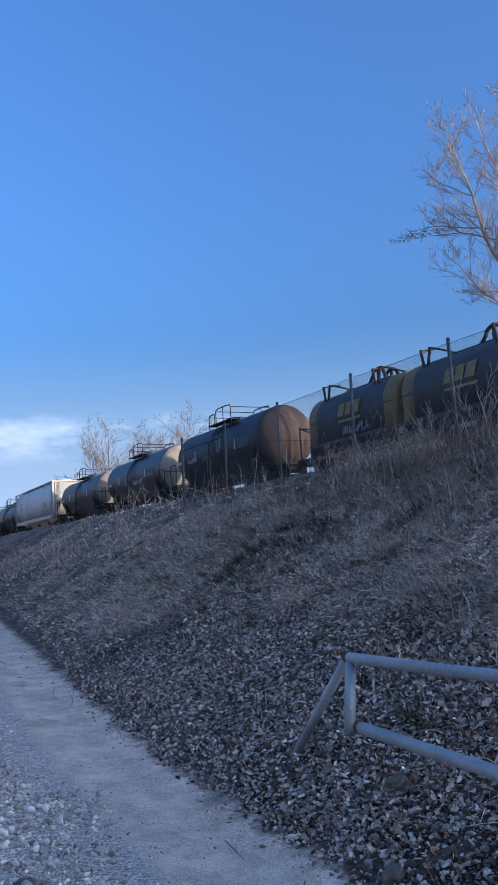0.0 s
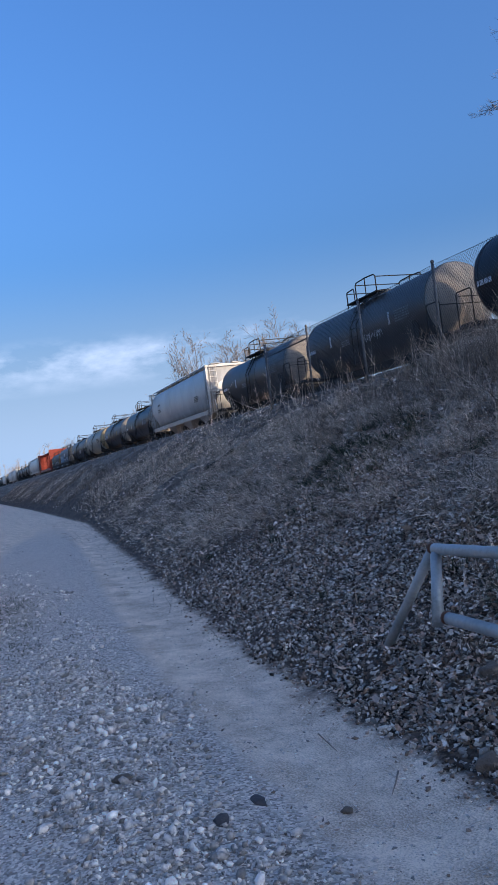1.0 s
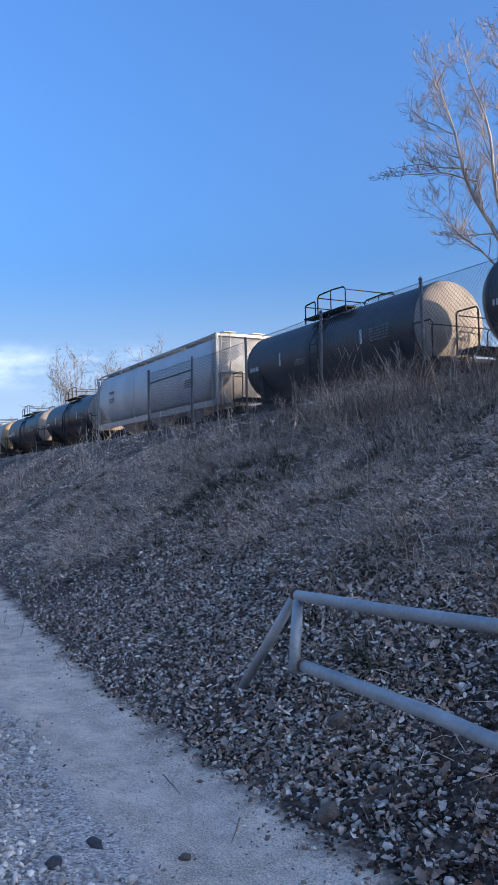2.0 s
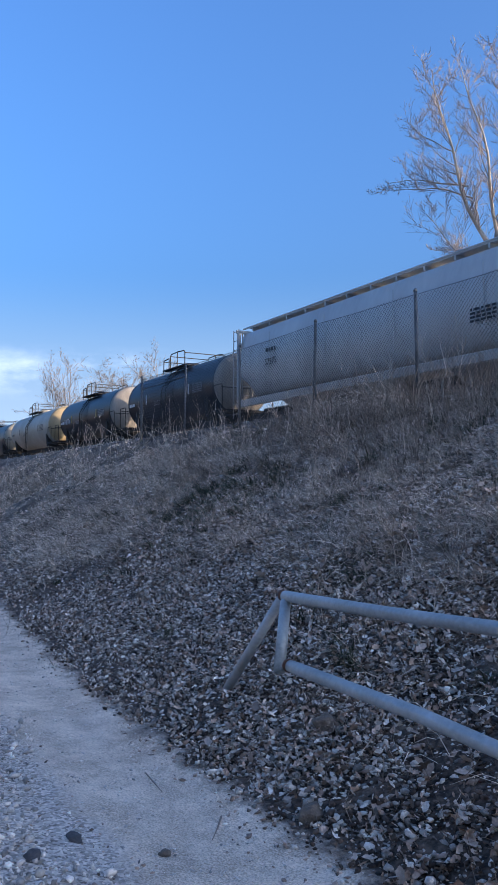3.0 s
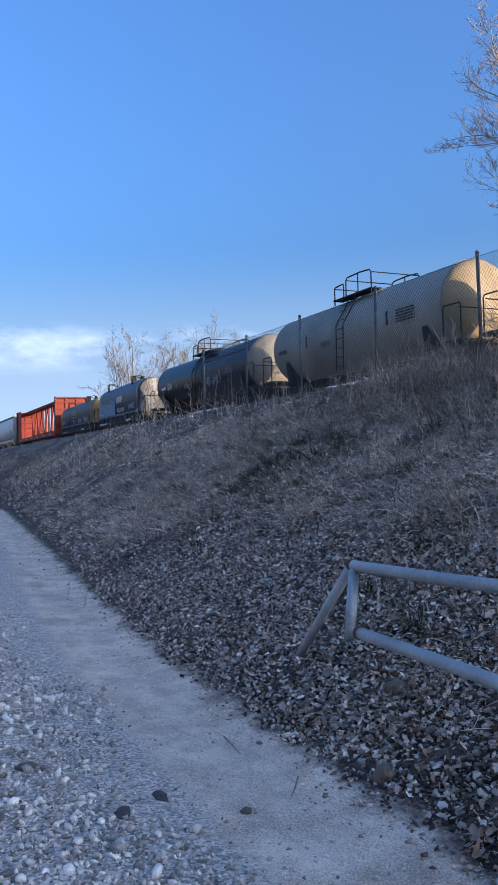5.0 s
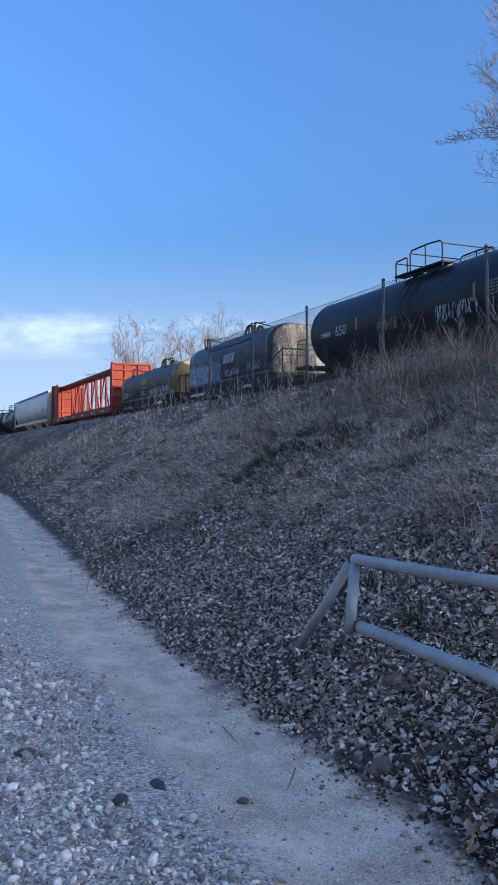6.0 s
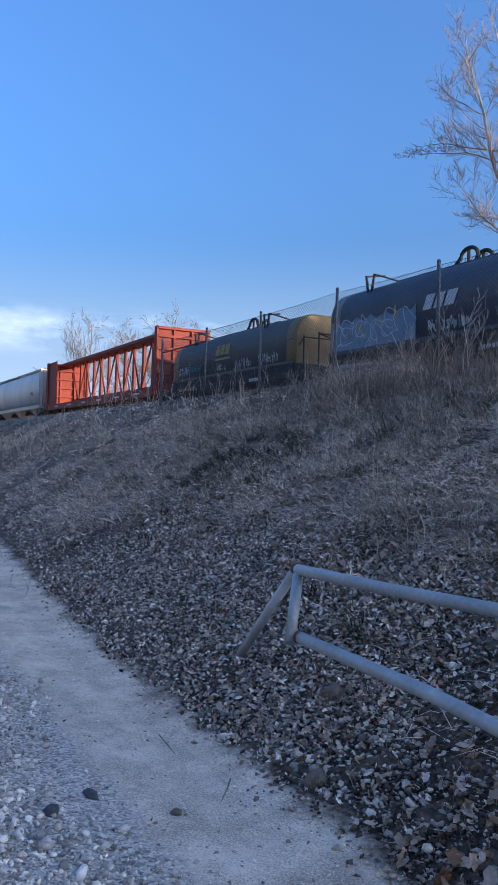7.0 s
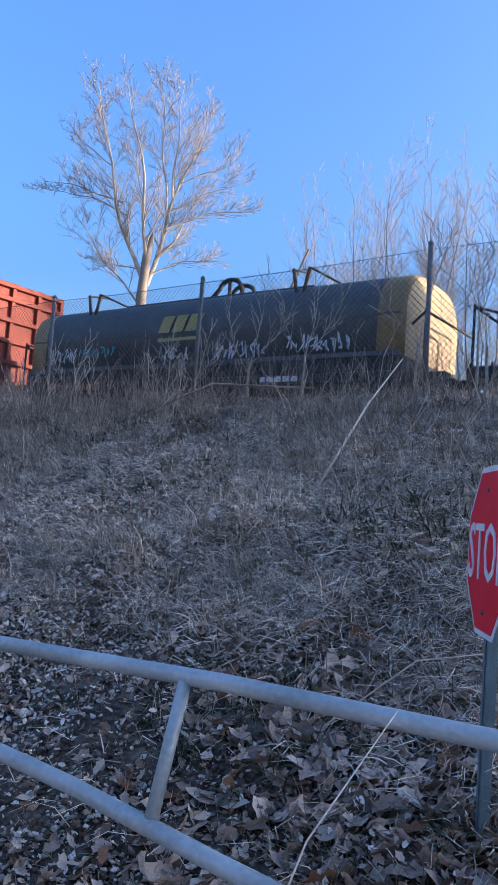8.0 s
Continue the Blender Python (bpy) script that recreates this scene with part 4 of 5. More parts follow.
# ---- the rest of the train behind, and unseen cars ahead added for their shade ----
ahead = [tank_car(-0.85 * 15 + 7.2 + 14.2 * i, 6.3, 1.34, BLACK_WORN if i % 2 else BLACK, "unseen black tank car ahead, added to cast shade", seed=200 + 10 * i) for i in range(2)]
for i in range(3):
    c = -0.85 * 15 + 7.2 + 14.2 * (i + 2)
    TRAIN.append((copy_thing(ahead[i % 2], pose(c, TRACK_Y, RAIL_Z)), c))
behind = B[13] - 13.5
last_hopper = [car for car, _ in TRAIN if car.name.startswith("covered_hopper")][-1]
last_tank = [car for car, _ in TRAIN if car.name.startswith("tank_car")][8]
for kind in "ttthhtthtttthttthtt":
    length = 14.0 if kind == "t" else 19.5
    c = behind - length / 2
    TRAIN.append((copy_thing(last_tank if kind == "t" else last_hopper, pose(c, TRACK_Y, RAIL_Z)), c))
    behind -= length

# ---- loose cover of the bank and trail ----


def cover(name, label, template, faces, at, turns, sizes, material, smooth=False):
    """Many small pieces as one object: the template at each place, turned and sized."""
    t = np.asarray(template, float)
    n, k = len(at), len(t)
    v = np.einsum("nij,nkj->nki", turns, t[None] * sizes[:, None, :])
    v = (v + at[:, None, :]).reshape(-1, 3)
    f = (np.asarray(faces)[None] + (np.arange(n) * k)[:, None, None]).reshape(-1, len(faces[0]))
    me = bpy.data.meshes.new(name)
    me.vertices.add(len(v))
    me.vertices.foreach_set("co", v.ravel())
    me.loops.add(f.size)
    me.loops.foreach_set("vertex_index", f.ravel().astype(np.int32))
    me.polygons.add(len(f))
    me.polygons.foreach_set("loop_start", (np.arange(len(f)) * f.shape[1]).astype(np.int32))
    me.polygons.foreach_set("loop_total", np.full(len(f), f.shape[1], np.int32))
    if smooth:
        me.polygons.foreach_set("use_smooth", np.ones(len(f), bool))
    me.materials.append(material)
    me.update(calc_edges=True)
    me.validate()
    return tagged(new(name, me), label, name.replace("_", " "), kind="stuff")


def turned(yaw, tilt, roll):
    """Rotation matrices: roll about x, tilt about y, yaw about z."""
    cy, sy, ct, st, cr, sr = np.cos(yaw), np.sin(yaw), np.cos(tilt), np.sin(tilt), np.cos(roll), np.sin(roll)
    o, e = np.zeros_like(yaw), np.ones_like(yaw)
    a = np.stack([np.stack([cy, -sy, o], -1), np.stack([sy, cy, o], -1), np.stack([o, o, e], -1)], 1)
    b = np.stack([np.stack([ct, o, st], -1), np.stack([o, e, o], -1), np.stack([-st, o, ct], -1)], 1)
    c = np.stack([np.stack([e, o, o], -1), np.stack([o, cr, -sr], -1), np.stack([o, sr, cr], -1)], 1)
    return a @ b @ c


rng = np.random.default_rng(7)


def strewn(n, x0, x1, y0, y1, nearest=2.0, power=1.0, weight=None):
    """Places in a stretch of the plan, denser towards the gate end of the trail."""
    out = np.zeros((0, 2))
    while len(out) < n:
        p = np.stack([rng.uniform(x0, x1, 4 * n), rng.uniform(y0, y1, 4 * n)], -1)
        d = np.hypot(p[:, 0], p[:, 1])
        keep = rng.random(4 * n) < (nearest / np.maximum(d, nearest)) ** power
        if weight is not None:
            keep &= rng.random(4 * n) < weight(p[:, 0], p[:, 1])
        out = np.concatenate([out, p[keep]])
    out = out[:n]
    return np.column_stack([out, ground_z(out[:, 0], out[:, 1])])


def bm_template(subdivisions, seed, jitter):
    bm = bmesh.new()
    bmesh.ops.create_icosphere(bm, subdivisions=subdivisions, radius=1)
    r = np.random.default_rng(seed)
    v = [tuple(np.array(p.co) * (1 + r.uniform(-jitter, jitter))) for p in bm.verts]
    f = [[q.index for q in p.verts] for p in bm.faces]
    bm.free()
    return v, f


def toe_of(x):
    return np.interp(x, TOE_X, TOE_Y)


def patch(x, y, scale, seed):
    """A smooth random field from 0 to 1."""
    k = np.zeros_like(x)
    r = np.random.default_rng(seed)
    for i in range(7):
        a, f, p = r.uniform(0, 6.28), scale * r.uniform(0.5, 1.8), r.uniform(0, 6.28)
        k = k + np.sin(f * (x * np.cos(a) + y * np.sin(a)) + p)
    return 1 / (1 + np.exp(-k * 1.2))


def chip_template(seed):
    """A rough angular chip of eight faces."""
    r = np.random.default_rng(seed)
    v = np.array([(1, 0, 0), (-1, 0, 0), (0, 1, 0), (0, -1, 0), (0.1, 0, 0.8), (0, 0.1, -0.8)]) + r.uniform(-0.32, 0.32, (6, 3))
    return v.tolist(), [(0, 2, 4), (2, 1, 4), (1, 3, 4), (3, 0, 4), (2, 0, 5), (1, 2, 5), (3, 1, 5), (0, 3, 5)]


def stones(name, label, n, box, size, material, seed, power=1.0, weight=None, sink=0.2, flat=0.6, chips=False):
    v, f = chip_template(seed) if chips else bm_template(1, seed, 0.30)
    at = strewn(n, *box, power=power, weight=weight)
    r = size[0] * (size[1] / size[0]) ** (rng.random(n) ** 2.2)
    sizes = r[:, None] * np.stack([rng.uniform(0.8, 1.4, n), rng.uniform(0.7, 1.1, n), rng.uniform(0.35, 0.9, n) * flat / 0.6], -1)
    at[:, 2] += sizes[:, 2] * (1 - sink) * 0.8
    cover(name, label, v, f, at, turned(rng.uniform(0, 6.3, n), rng.normal(0, 0.35, n), rng.normal(0, 0.45, n)), sizes, material)


low = lambda x, y: np.clip((y - toe_of(x) + 0.12) / 0.25, 0.05, 1) * np.exp(-np.clip(y - toe_of(x) - 1.6, 0, 9) / 1.3) * (0.12 + 0.88 * patch(x, y, 2.0, 31) ** 1.5)
stones("loose_stones", "pale broken stones strewn over the lower bank", 4200, (-18, 1.5, 1.9, 6.0), (0.010, 0.029), STONE, 1, 0.9, lambda x, y: low(x, y) * np.clip((-2.0 - x) / 1.2, 0.06, 1))
stones("stone_chips", "pale stone chips strewn over the lower bank", 11000, (-18, 1.5, 1.9, 6.0), (0.006, 0.022), STONE, 13, 1.15, lambda x, y: low(x, y) * np.clip((-1.4 - x) / 1.2, 0.25, 1), 0.1, 0.5, True)
stones("bark_chips", "brown chips and clods over the lower bank", 11000, (-18, 1.5, 1.9, 6.5), (0.005, 0.026), CLOD, 14, 1.1, low, 0.1, 0.5, True)
stones("brown_stones", "brown earthy stones strewn over the lower bank", 5000, (-18, 1.5, 1.9, 6.0), (0.008, 0.034), LEAF, 2, 1.1, low, 0.2, 0.6, True)
bank_w = lambda x, y: np.clip((y - toe_of(x) + 0.14) / 0.15, 0, 1) * np.clip((4.2 - y) / 0.9, 0, 1) * np.clip((-1.0 - x) / 1.2, 0.35, 1)
stones("bank_stones", "small pale stones packed over the foot of the bank", 17000, (-10, 0.5, 1.86, 4.2), (0.006, 0.020), STONE, 41, 0.9, lambda x, y: bank_w(x, y) * np.clip((-2.6 - x) / 1.2, 0.16, 1), 0.15, 0.8, True)
stones("bank_pebbles", "small brown stones packed over the foot of the bank", 16000, (-10, 0.5, 1.86, 4.2), (0.006, 0.021), CLOD, 42, 0.9, bank_w, 0.15, 0.8, True)
mid = lambda x, y: np.clip((y + 0.15 - 0.25 * np.sin(x * 1.3)) / 0.3, 0, 1) * np.clip((1.25 + 0.18 * np.sin(x * 2.1) - y) / 0.3, 0.0, 1) * np.clip((x + 30) / 16, 0.02, 1) * (0.25 + 0.75 * patch(x, y, 2.0, 3))
stones("trail_gravel", "pale loose gravel between the wheel tracks of the trail", 16500, (-28, 0.2, -0.4, 1.6), (0.005, 0.016), GRAVEL, 4, 1.45, mid, 0.3, 0.9, True)
stones("coarse_gravel", "coarse pale gravel between the wheel tracks", 6500, (-16, 0.2, -0.4, 1.6), (0.008, 0.024), GRAVEL, 44, 1.4, mid, 0.25, 0.75)
stones("trail_pebbles", "small pebbles pressed into the trail", 15000, (-20, 0.2, -1.6, 2.2), (0.003, 0.014), GRAVEL, 5, 1.4, None, 0.5, 0.4, True)
stones("trail_grit", "dark grit trodden into the trail", 9000, (-16, 0.2, -1.4, 2.15), (0.002, 0.007), STONE, 45, 1.4, lambda x, y: 0.15 + 0.85 * patch(x, y, 1.6, 52) ** 2, 0.4, 0.5, True)
stones("trail_crumbs", "brown crumbs of earth and leaf over the gravel strip", 5000, (-16, 0.2, -0.5, 2.1), (0.003, 0.012), LEAF, 46, 1.3, lambda x, y: patch(x, y, 1.3, 53) ** 3 * np.clip((1.5 - y) / 0.3, 0.15, 1) + 0.5 * np.clip((y - 1.6) / 0.4, 0, 1), 0.3, 0.5, True)
stones("verge_gravel", "brown gravel along the edge of the trail", 2500, (-40, -1, 1.6, 4.4), (0.006, 0.02), LEAF, 6, 0.9, lambda x, y: np.exp(-((y - toe_of(x) + 0.05) / 0.14) ** 2), 0.3, 0.5, True)
stones("spilled_ballast", "grey ballast stones spilled over the crest", 6000, (-60, -13, 7.4, 13.0), (0.02, 0.06), BALLAST, 15, 0.5, lambda x, y: np.clip((-12.5 - x) / 3, 0, 1) * np.clip((y - 7.4) / 1.5, 0.1, 1), 0.2, 0.6, True)
stones("ballast", "grey crushed-stone ballast under the track", 5000, (-110, 12, 12.6, 15.7), (0.03, 0.07), BALLAST, 8, 0.3, None, 0.2, 0.6, True)

LEAF_V = [(-1, 0, 0.05), (-0.5, 0.48, 0.20), (-0.1, 0.42, 0.06), (0.28, 0.58, 0.32), (0.5, 0.34, 0.10), (0.95, 0.05, 0.28), (0.55, -0.30, 0.06), (0.2, -0.6, 0.24), (-0.12, -0.44, 0.04), (-0.55, -0.45, 0.24), (0, 0, -0.05)]
LEAF_F = [(10, i, (i + 1) % 10) for i in range(10)]


def leaves(name, label, n, box, size, material, power=1.0, weight=None, curl=0.5):
    at = strewn(n, *box, power=power, weight=weight)
    at[:, 2] += rng.uniform(0.01, 0.045, n)
    r = rng.uniform(*size, n)
    sizes = np.stack([r, r * rng.uniform(0.6, 1.1, n), r * rng.uniform(0.2, 1.2, n)], -1)
    cover(name, label, LEAF_V, LEAF_F, at, turned(rng.uniform(0, 6.3, n), rng.normal(0, curl, n), rng.normal(0.35, curl, n)), sizes, material)


leaves("leaf_litter", "curled grey-brown dead leaves over the bank", 7000, (-14, 2.0, 1.95, 8.5), (0.014, 0.045), LEAF, 1.2, lambda x, y: np.clip((y - toe_of(x) + 0.05) / 0.2, 0, 1) * np.clip(np.maximum((x + 2.3) / 0.8, (y - 3.2) / 0.8), 0.12, 1) * (0.3 + 0.7 * patch(x, y, 1.3, 9)))
leaves("pale_leaf_litter", "bleached pale dead leaves over the bank", 5500, (-8, 2.0, 2.0, 8.0), (0.016, 0.05), LEAF_TAN, 1.1, lambda x, y: np.clip(np.maximum((x + 3.0) / 1.0, (y - 3.2) / 0.8), 0.08, 1) * (0.2 + 0.8 * patch(x, y, 1.1, 10)))
leaves("large_leaf_litter", "large dead sycamore leaves under the gate", 3000, (-2.4, 1.5, 2.0, 4.2), (0.03, 0.085), LEAF, 0.3, lambda x, y: np.clip((x + 2.4) / 0.7, 0.05, 1))
litter_w = lambda x, y: np.clip(np.maximum(np.maximum((-2.9 - x) / 0.8, (y - 2.9) / 0.6), (x + 2.2) / 0.6), 0.3, 1) * np.clip((y - toe_of(x) + 0.10) / 0.2, 0, 1) * np.clip((6.5 - y) / 2.5, 0.1, 1) * (0.35 + 0.65 * patch(x, y, 2.6, 61))
leaves("leaf_flakes", "small crumbled leaf flakes and chips over the bank", 26000, (-13, 1.5, 1.95, 8.0), (0.010, 0.026), LEAF, 1.0, litter_w, 0.6)
leaves("pale_flakes", "small pale stone and leaf flakes over the bank", 15000, (-13, 1.5, 1.95, 7.0), (0.010, 0.028), STONE, 1.0, lambda x, y: litter_w(x, y) * np.clip((-2.7 - x) / 1.0, 0.2, 1), 0.55)
leaves("mid_flakes", "pale leaves and stones caught in the thatch of the bank", 4200, (-15, 1.5, 3.2, 7.8), (0.022, 0.055), LEAF_TAN, 0.7, lambda x, y: 0.2 + 0.8 * patch(x, y, 1.7, 64), 0.5)
leaves("mid_stones", "flat pale stones lying in the thatch of the bank", 2200, (-15, -3, 3.0, 7.0), (0.018, 0.045), STONE, 0.7, lambda x, y: 0.1 + 0.9 * patch(x, y, 1.5, 65) ** 2, 0.35)
leaves("far_flakes", "pale leaf litter over the far bank", 6000, (-34, -11, 3.0, 9.0), (0.025, 0.06), STRAW, 0.6, lambda x, y: np.clip((y - toe_of(x)) / 0.3, 0, 1) * (0.2 + 0.8 * patch(x, y, 0.9, 62)), 0.5)
leaves("russet_leaves", "large russet dead leaves among the litter", 150, (-2.6, 1.2, 2.0, 4.5), (0.045, 0.09), LEAF_RED, 0.5)


def blade_template(bend, levels=2):
    v, f = [], []
    for i in range(levels + 1):
        t = i / levels
        x = math.sin(bend * t) / bend
        z = (1 - math.cos(bend * t)) / bend
        w = 0.5 * (1 - 0.8 * t)
        v += [(z, -w, x), (z, w, x)]
    for i in range(levels):
        f.append((2 * i, 2 * i + 1, 2 * i + 3, 2 * i + 2))
    return v, f


def grass(name, label, n, box, length, width, material, lean, bend, power=0.8, weight=None, downhill=0.0, grow=0.0):
    """Blades with a mean lean from the vertical (radians); downhill draws the lean towards the trail. grow: widens with distance along the trail."""
    v, f = blade_template(bend)
    at = strewn(n, *box, power=power, weight=weight)
    at[:, 2] -= 0.01
    d = np.hypot(at[:, 0], at[:, 1])
    ln = rng.uniform(*length, n)
    wd = rng.uniform(*width, n) * (1 + grow * d)
    yaw = np.where(rng.random(n) < downhill, rng.normal(-math.pi / 2, 0.6, n), rng.uniform(0, 6.3, n))
    tilt = np.clip(rng.normal(lean, 0.35, n), 0.0, 1.75)
    # lean along yaw: tilt about y after the spin of the blade about its own length
    spin = rng.uniform(-1.2, 1.2, n)
    turns = turned(yaw, tilt, np.zeros(n)) @ turned(spin, np.zeros(n), np.zeros(n))
    cover(name, label, v, f, at, turns, np.stack([ln, wd, ln], -1), material)


slope_w = lambda x, y: np.where(x < -13.5, np.clip((8.6 - y) / 1.2, 0.05, 1), 1.0) * np.clip((y - toe_of(x) - np.interp(x, (-12, -7), (0.15, 1.5))) / 1.0, 0.03, 1) * (0.06 + 0.94 * patch(x, y, 1.0, 12) ** 2.6)
grass("matted_grass", "matted dead grass lying down the bank", 42000, (-34, 2.5, 2.4, 9.4), (0.10, 0.34), (0.003, 0.007), STRAW, 0.85, 1.5, 0.95, slope_w, 0.8, 0.06)
grass("grey_thatch", "thin grey-brown grass thatch over the bank", 26000, (-34, 2.5, 2.2, 9.6), (0.08, 0.26), (0.003, 0.006), STEM, 0.9, 1.5, 0.95, slope_w, 0.65, 0.06)
grass("near_straw", "pale matted straw on the bank beside the gate", 31000, (-7, 1.5, 2.6, 8.0), (0.08, 0.30), (0.003, 0.007), STRAW, 1.0, 1.5, 1.0, lambda x, y: np.clip((y - 2.9 + 0.45 * np.clip(x + 1.2, -4, 0)) / 0.9, 0.04, 1) * (0.3 + 0.7 * patch(x, y, 1.5, 33)), 0.8, 0.05)
bare_crest = lambda x, y: np.where(x < -13.5, np.clip((8.3 - y) / 1.2, 0.03, 1), 1.0)
tuft_w = lambda x, y: bare_crest(x, y) * np.clip((patch(x, y, 1.6, 14) - 0.45) * 3, 0, 1) * np.clip((y - toe_of(x) - 0.9) / 1.2, 0.0, 1)
grass("grass_tufts", "upright tufts of bleached dead grass", 17000, (-40, 3, 2.6, 10.5), (0.12, 0.36), (0.002, 0.0045), STRAW, 0.45, 0.9, 0.75, tuft_w, 0.3, 0.06)
crest_w = lambda x, y: bare_crest(x, y) * np.exp(-((y - 7.9) / 1.5) ** 2) * np.clip((x + 17) / 6, 0.06, 1) * np.clip((-5 - x) / 5, 0.30, 1) * (0.2 + 0.8 * patch(x, y, 1.2, 15))
grass("crest_grass", "tall dead grass along the fence on the crest", 12000, (-34, 4, 5.0, 11.5), (0.12, 0.36), (0.002, 0.0045), STEM, 0.62, 1.5, 0.6, crest_w, 0.2, 0.05)
grass("crest_straw", "tall pale straw along the fence on the crest", 4500, (-34, 4, 5.4, 11.5), (0.12, 0.38), (0.002, 0.004), STRAW, 0.6, 1.7, 0.6, crest_w, 0.2, 0.05)
grass("far_grass", "dead grass on the far stretch of the bank", 17000, (-130, -24, 3.5, 12.0), (0.06, 0.20), (0.012, 0.03), STEM, 0.5, 0.8, 0.9, lambda x, y: bare_crest(x, y) * np.clip((y - toe_of(x) - 0.3), 0, 1) * (0.2 + 0.8 * patch(x, y, 0.5, 16)), 0.3, 0.01)
grass("far_straw", "pale dead grass on the far stretch of the bank", 9000, (-130, -24, 3.8, 12.0), (0.06, 0.22), (0.012, 0.03), STRAW, 0.5, 0.8, 0.9, lambda x, y: bare_crest(x, y) * np.clip((y - toe_of(x) - 0.3), 0, 1) * patch(x, y, 0.5, 17) ** 2, 0.3, 0.01)


def clumps(name, label, n, blades, box, length, width, material, seed, weight=None):
    """Tussocks: blades that spring from one root and bow over, mostly downhill."""
    r = np.random.default_rng(seed)
    root = strewn(n, *box, power=0.9, weight=weight)
    size = r.uniform(0.6, 1.3, n)
    at = np.repeat(root, blades, 0)
    m = len(at)
    big = np.repeat(size, blades)
    at[:, :2] += r.normal(0, 0.035, (m, 2)) * big[:, None]
    at[:, 2] -= 0.015
    yaw = np.where(r.random(m) < 0.6, r.normal(-math.pi / 2, 0.7, m), r.uniform(0, 6.3, m))
    tilt = np.clip(r.normal(0.55, 0.4, m), 0.02, 1.5)
    turns = turned(yaw, tilt, np.zeros(m)) @ turned(r.uniform(-1.2, 1.2, m), np.zeros(m), np.zeros(m))
    ln = r.uniform(*length, m) * big
    v, f = blade_template(1.7, 3)
    cover(name, label, v, f, at, turns, np.stack([ln, r.uniform(*width, m) * (1 + 0.05 * np.hypot(at[:, 0], at[:, 1])), ln], -1), material)


clump_w = lambda x, y: np.clip((y - toe_of(x) - np.interp(x, (-12, -7, -2.5, -1), (0.3, 1.5, 1.4, 0.6))) / 0.8, 0, 1) * np.clip((patch(x, y, 1.9, 71) - 0.3) * 2, 0.03, 1) * bare_crest(x, y)
clumps("straw_tussocks", "bleached tussocks of dead grass bowed down the bank", 800, 34, (-16, 2.0, 2.5, 8.6), (0.16, 0.42), (0.003, 0.006), STRAW, 72, clump_w)
clumps("tall_straw", "tall pale straw tussocks beside the crest fence", 22, 80, (-13.4, -9.8, 8.2, 8.75), (0.45, 1.05), (0.0035, 0.006), STRAW, 77)
clumps("brown_tussocks", "brown tussocks of dead grass on the bank", 520, 30, (-20, 2.0, 2.8, 9.0), (0.14, 0.40), (0.003, 0.006), STEM, 73, clump_w)
clumps("dark_tussocks", "dark withered weeds in the hollows of the bank", 430, 30, (-18, 2.0, 2.6, 9.0), (0.08, 0.24), (0.004, 0.009), MOSS, 74, lambda x, y: np.clip((y - toe_of(x) - 0.3) / 0.8, 0, 1) * np.clip((0.45 - patch(x, y, 1.9, 71)) * 3, 0.02, 1))
clumps("olive_weeds", "dark olive weeds under the brush on the bank", 150, 34, (-14, 2.0, 4.5, 9.0), (0.10, 0.30), (0.005, 0.011), MOSS, 75, lambda x, y: np.clip((patch(x, y, 0.9, 76) - 0.55) * 4, 0, 1))
grass("green_weeds", "small green weeds among the dead grass", 3000, (-6, 2, 2.4, 8.0), (0.04, 0.12), (0.006, 0.014), GREEN, 0.8, 1.2, 0.6, lambda x, y: np.clip((patch(x, y, 1.4, 18) - 0.7) * 4, 0, 1))
grass("verge_grass", "dead grass and weeds beside the trail", 8000, (-60, -2, -9, -1.7), (0.1, 0.4), (0.004, 0.01), STEM, 0.5, 0.9, 0.8, None, 0.0, 0.03)
grass("centre_weeds", "dark weeds growing in the gravel strip", 2200, (-16, -6.0, -0.6, 1.3), (0.02, 0.08), (0.006, 0.014), MOSS, 0.8, 1.0, 0.5, lambda x, y: np.exp(-((x + 10.4) / 2.1) ** 2 - ((y - 0.35) / 0.32) ** 2) * (0.15 + 0.85 * patch(x, y, 3.0, 51)))


def weeds(name, label, n, box, height, seed, material, power=0.6, weight=None, twigs=4):
    """Dry stalks with short side twigs."""
    rnd = random.Random(seed)
    s = Shape()
    for x, y, z in strewn(n, *box, power=power, weight=weight):
        h = rnd.uniform(*height)
        d = math.hypot(x, y)
        r = 0.0016 + 0.00012 * d
        a, lean = rnd.uniform(0, 6.28), abs(rnd.gauss(0, 0.38)) if rnd.random() < 0.8 else rnd.uniform(0.6, 1.3)
        way = Vector((math.cos(a) * math.sin(lean), math.sin(a) * math.sin(lean), math.cos(lean)))
        base = Vector((x, y, z - 0.03))
        bow = Vector((rnd.gauss(0, 0.11), rnd.gauss(0, 0.11), 0)) * h
        p = [base, base + way * h * 0.5 + bow, base + way * h]
        s.tube(p, [r, r * 0.8, r * 0.35], 3, False)
        for _ in range(rnd.randint(0, twigs)):
            t = rnd.uniform(0.35, 0.95)
            o = p[0].lerp(p[1], t * 2) if t < 0.5 else p[1].lerp(p[2], t * 2 - 1)
            b = rnd.uniform(0, 6.28)
            q = (way + Vector((math.cos(b), math.sin(b), 0.2)) * rnd.uniform(0.4, 0.9)).normalized()
            s.tube([o, o + q * h * rnd.uniform(0.08, 0.28)], [r * 0.6, r * 0.3], 3, False)
    tagged(part(name, s, material, None), label, "dry weeds", kind="stuff")


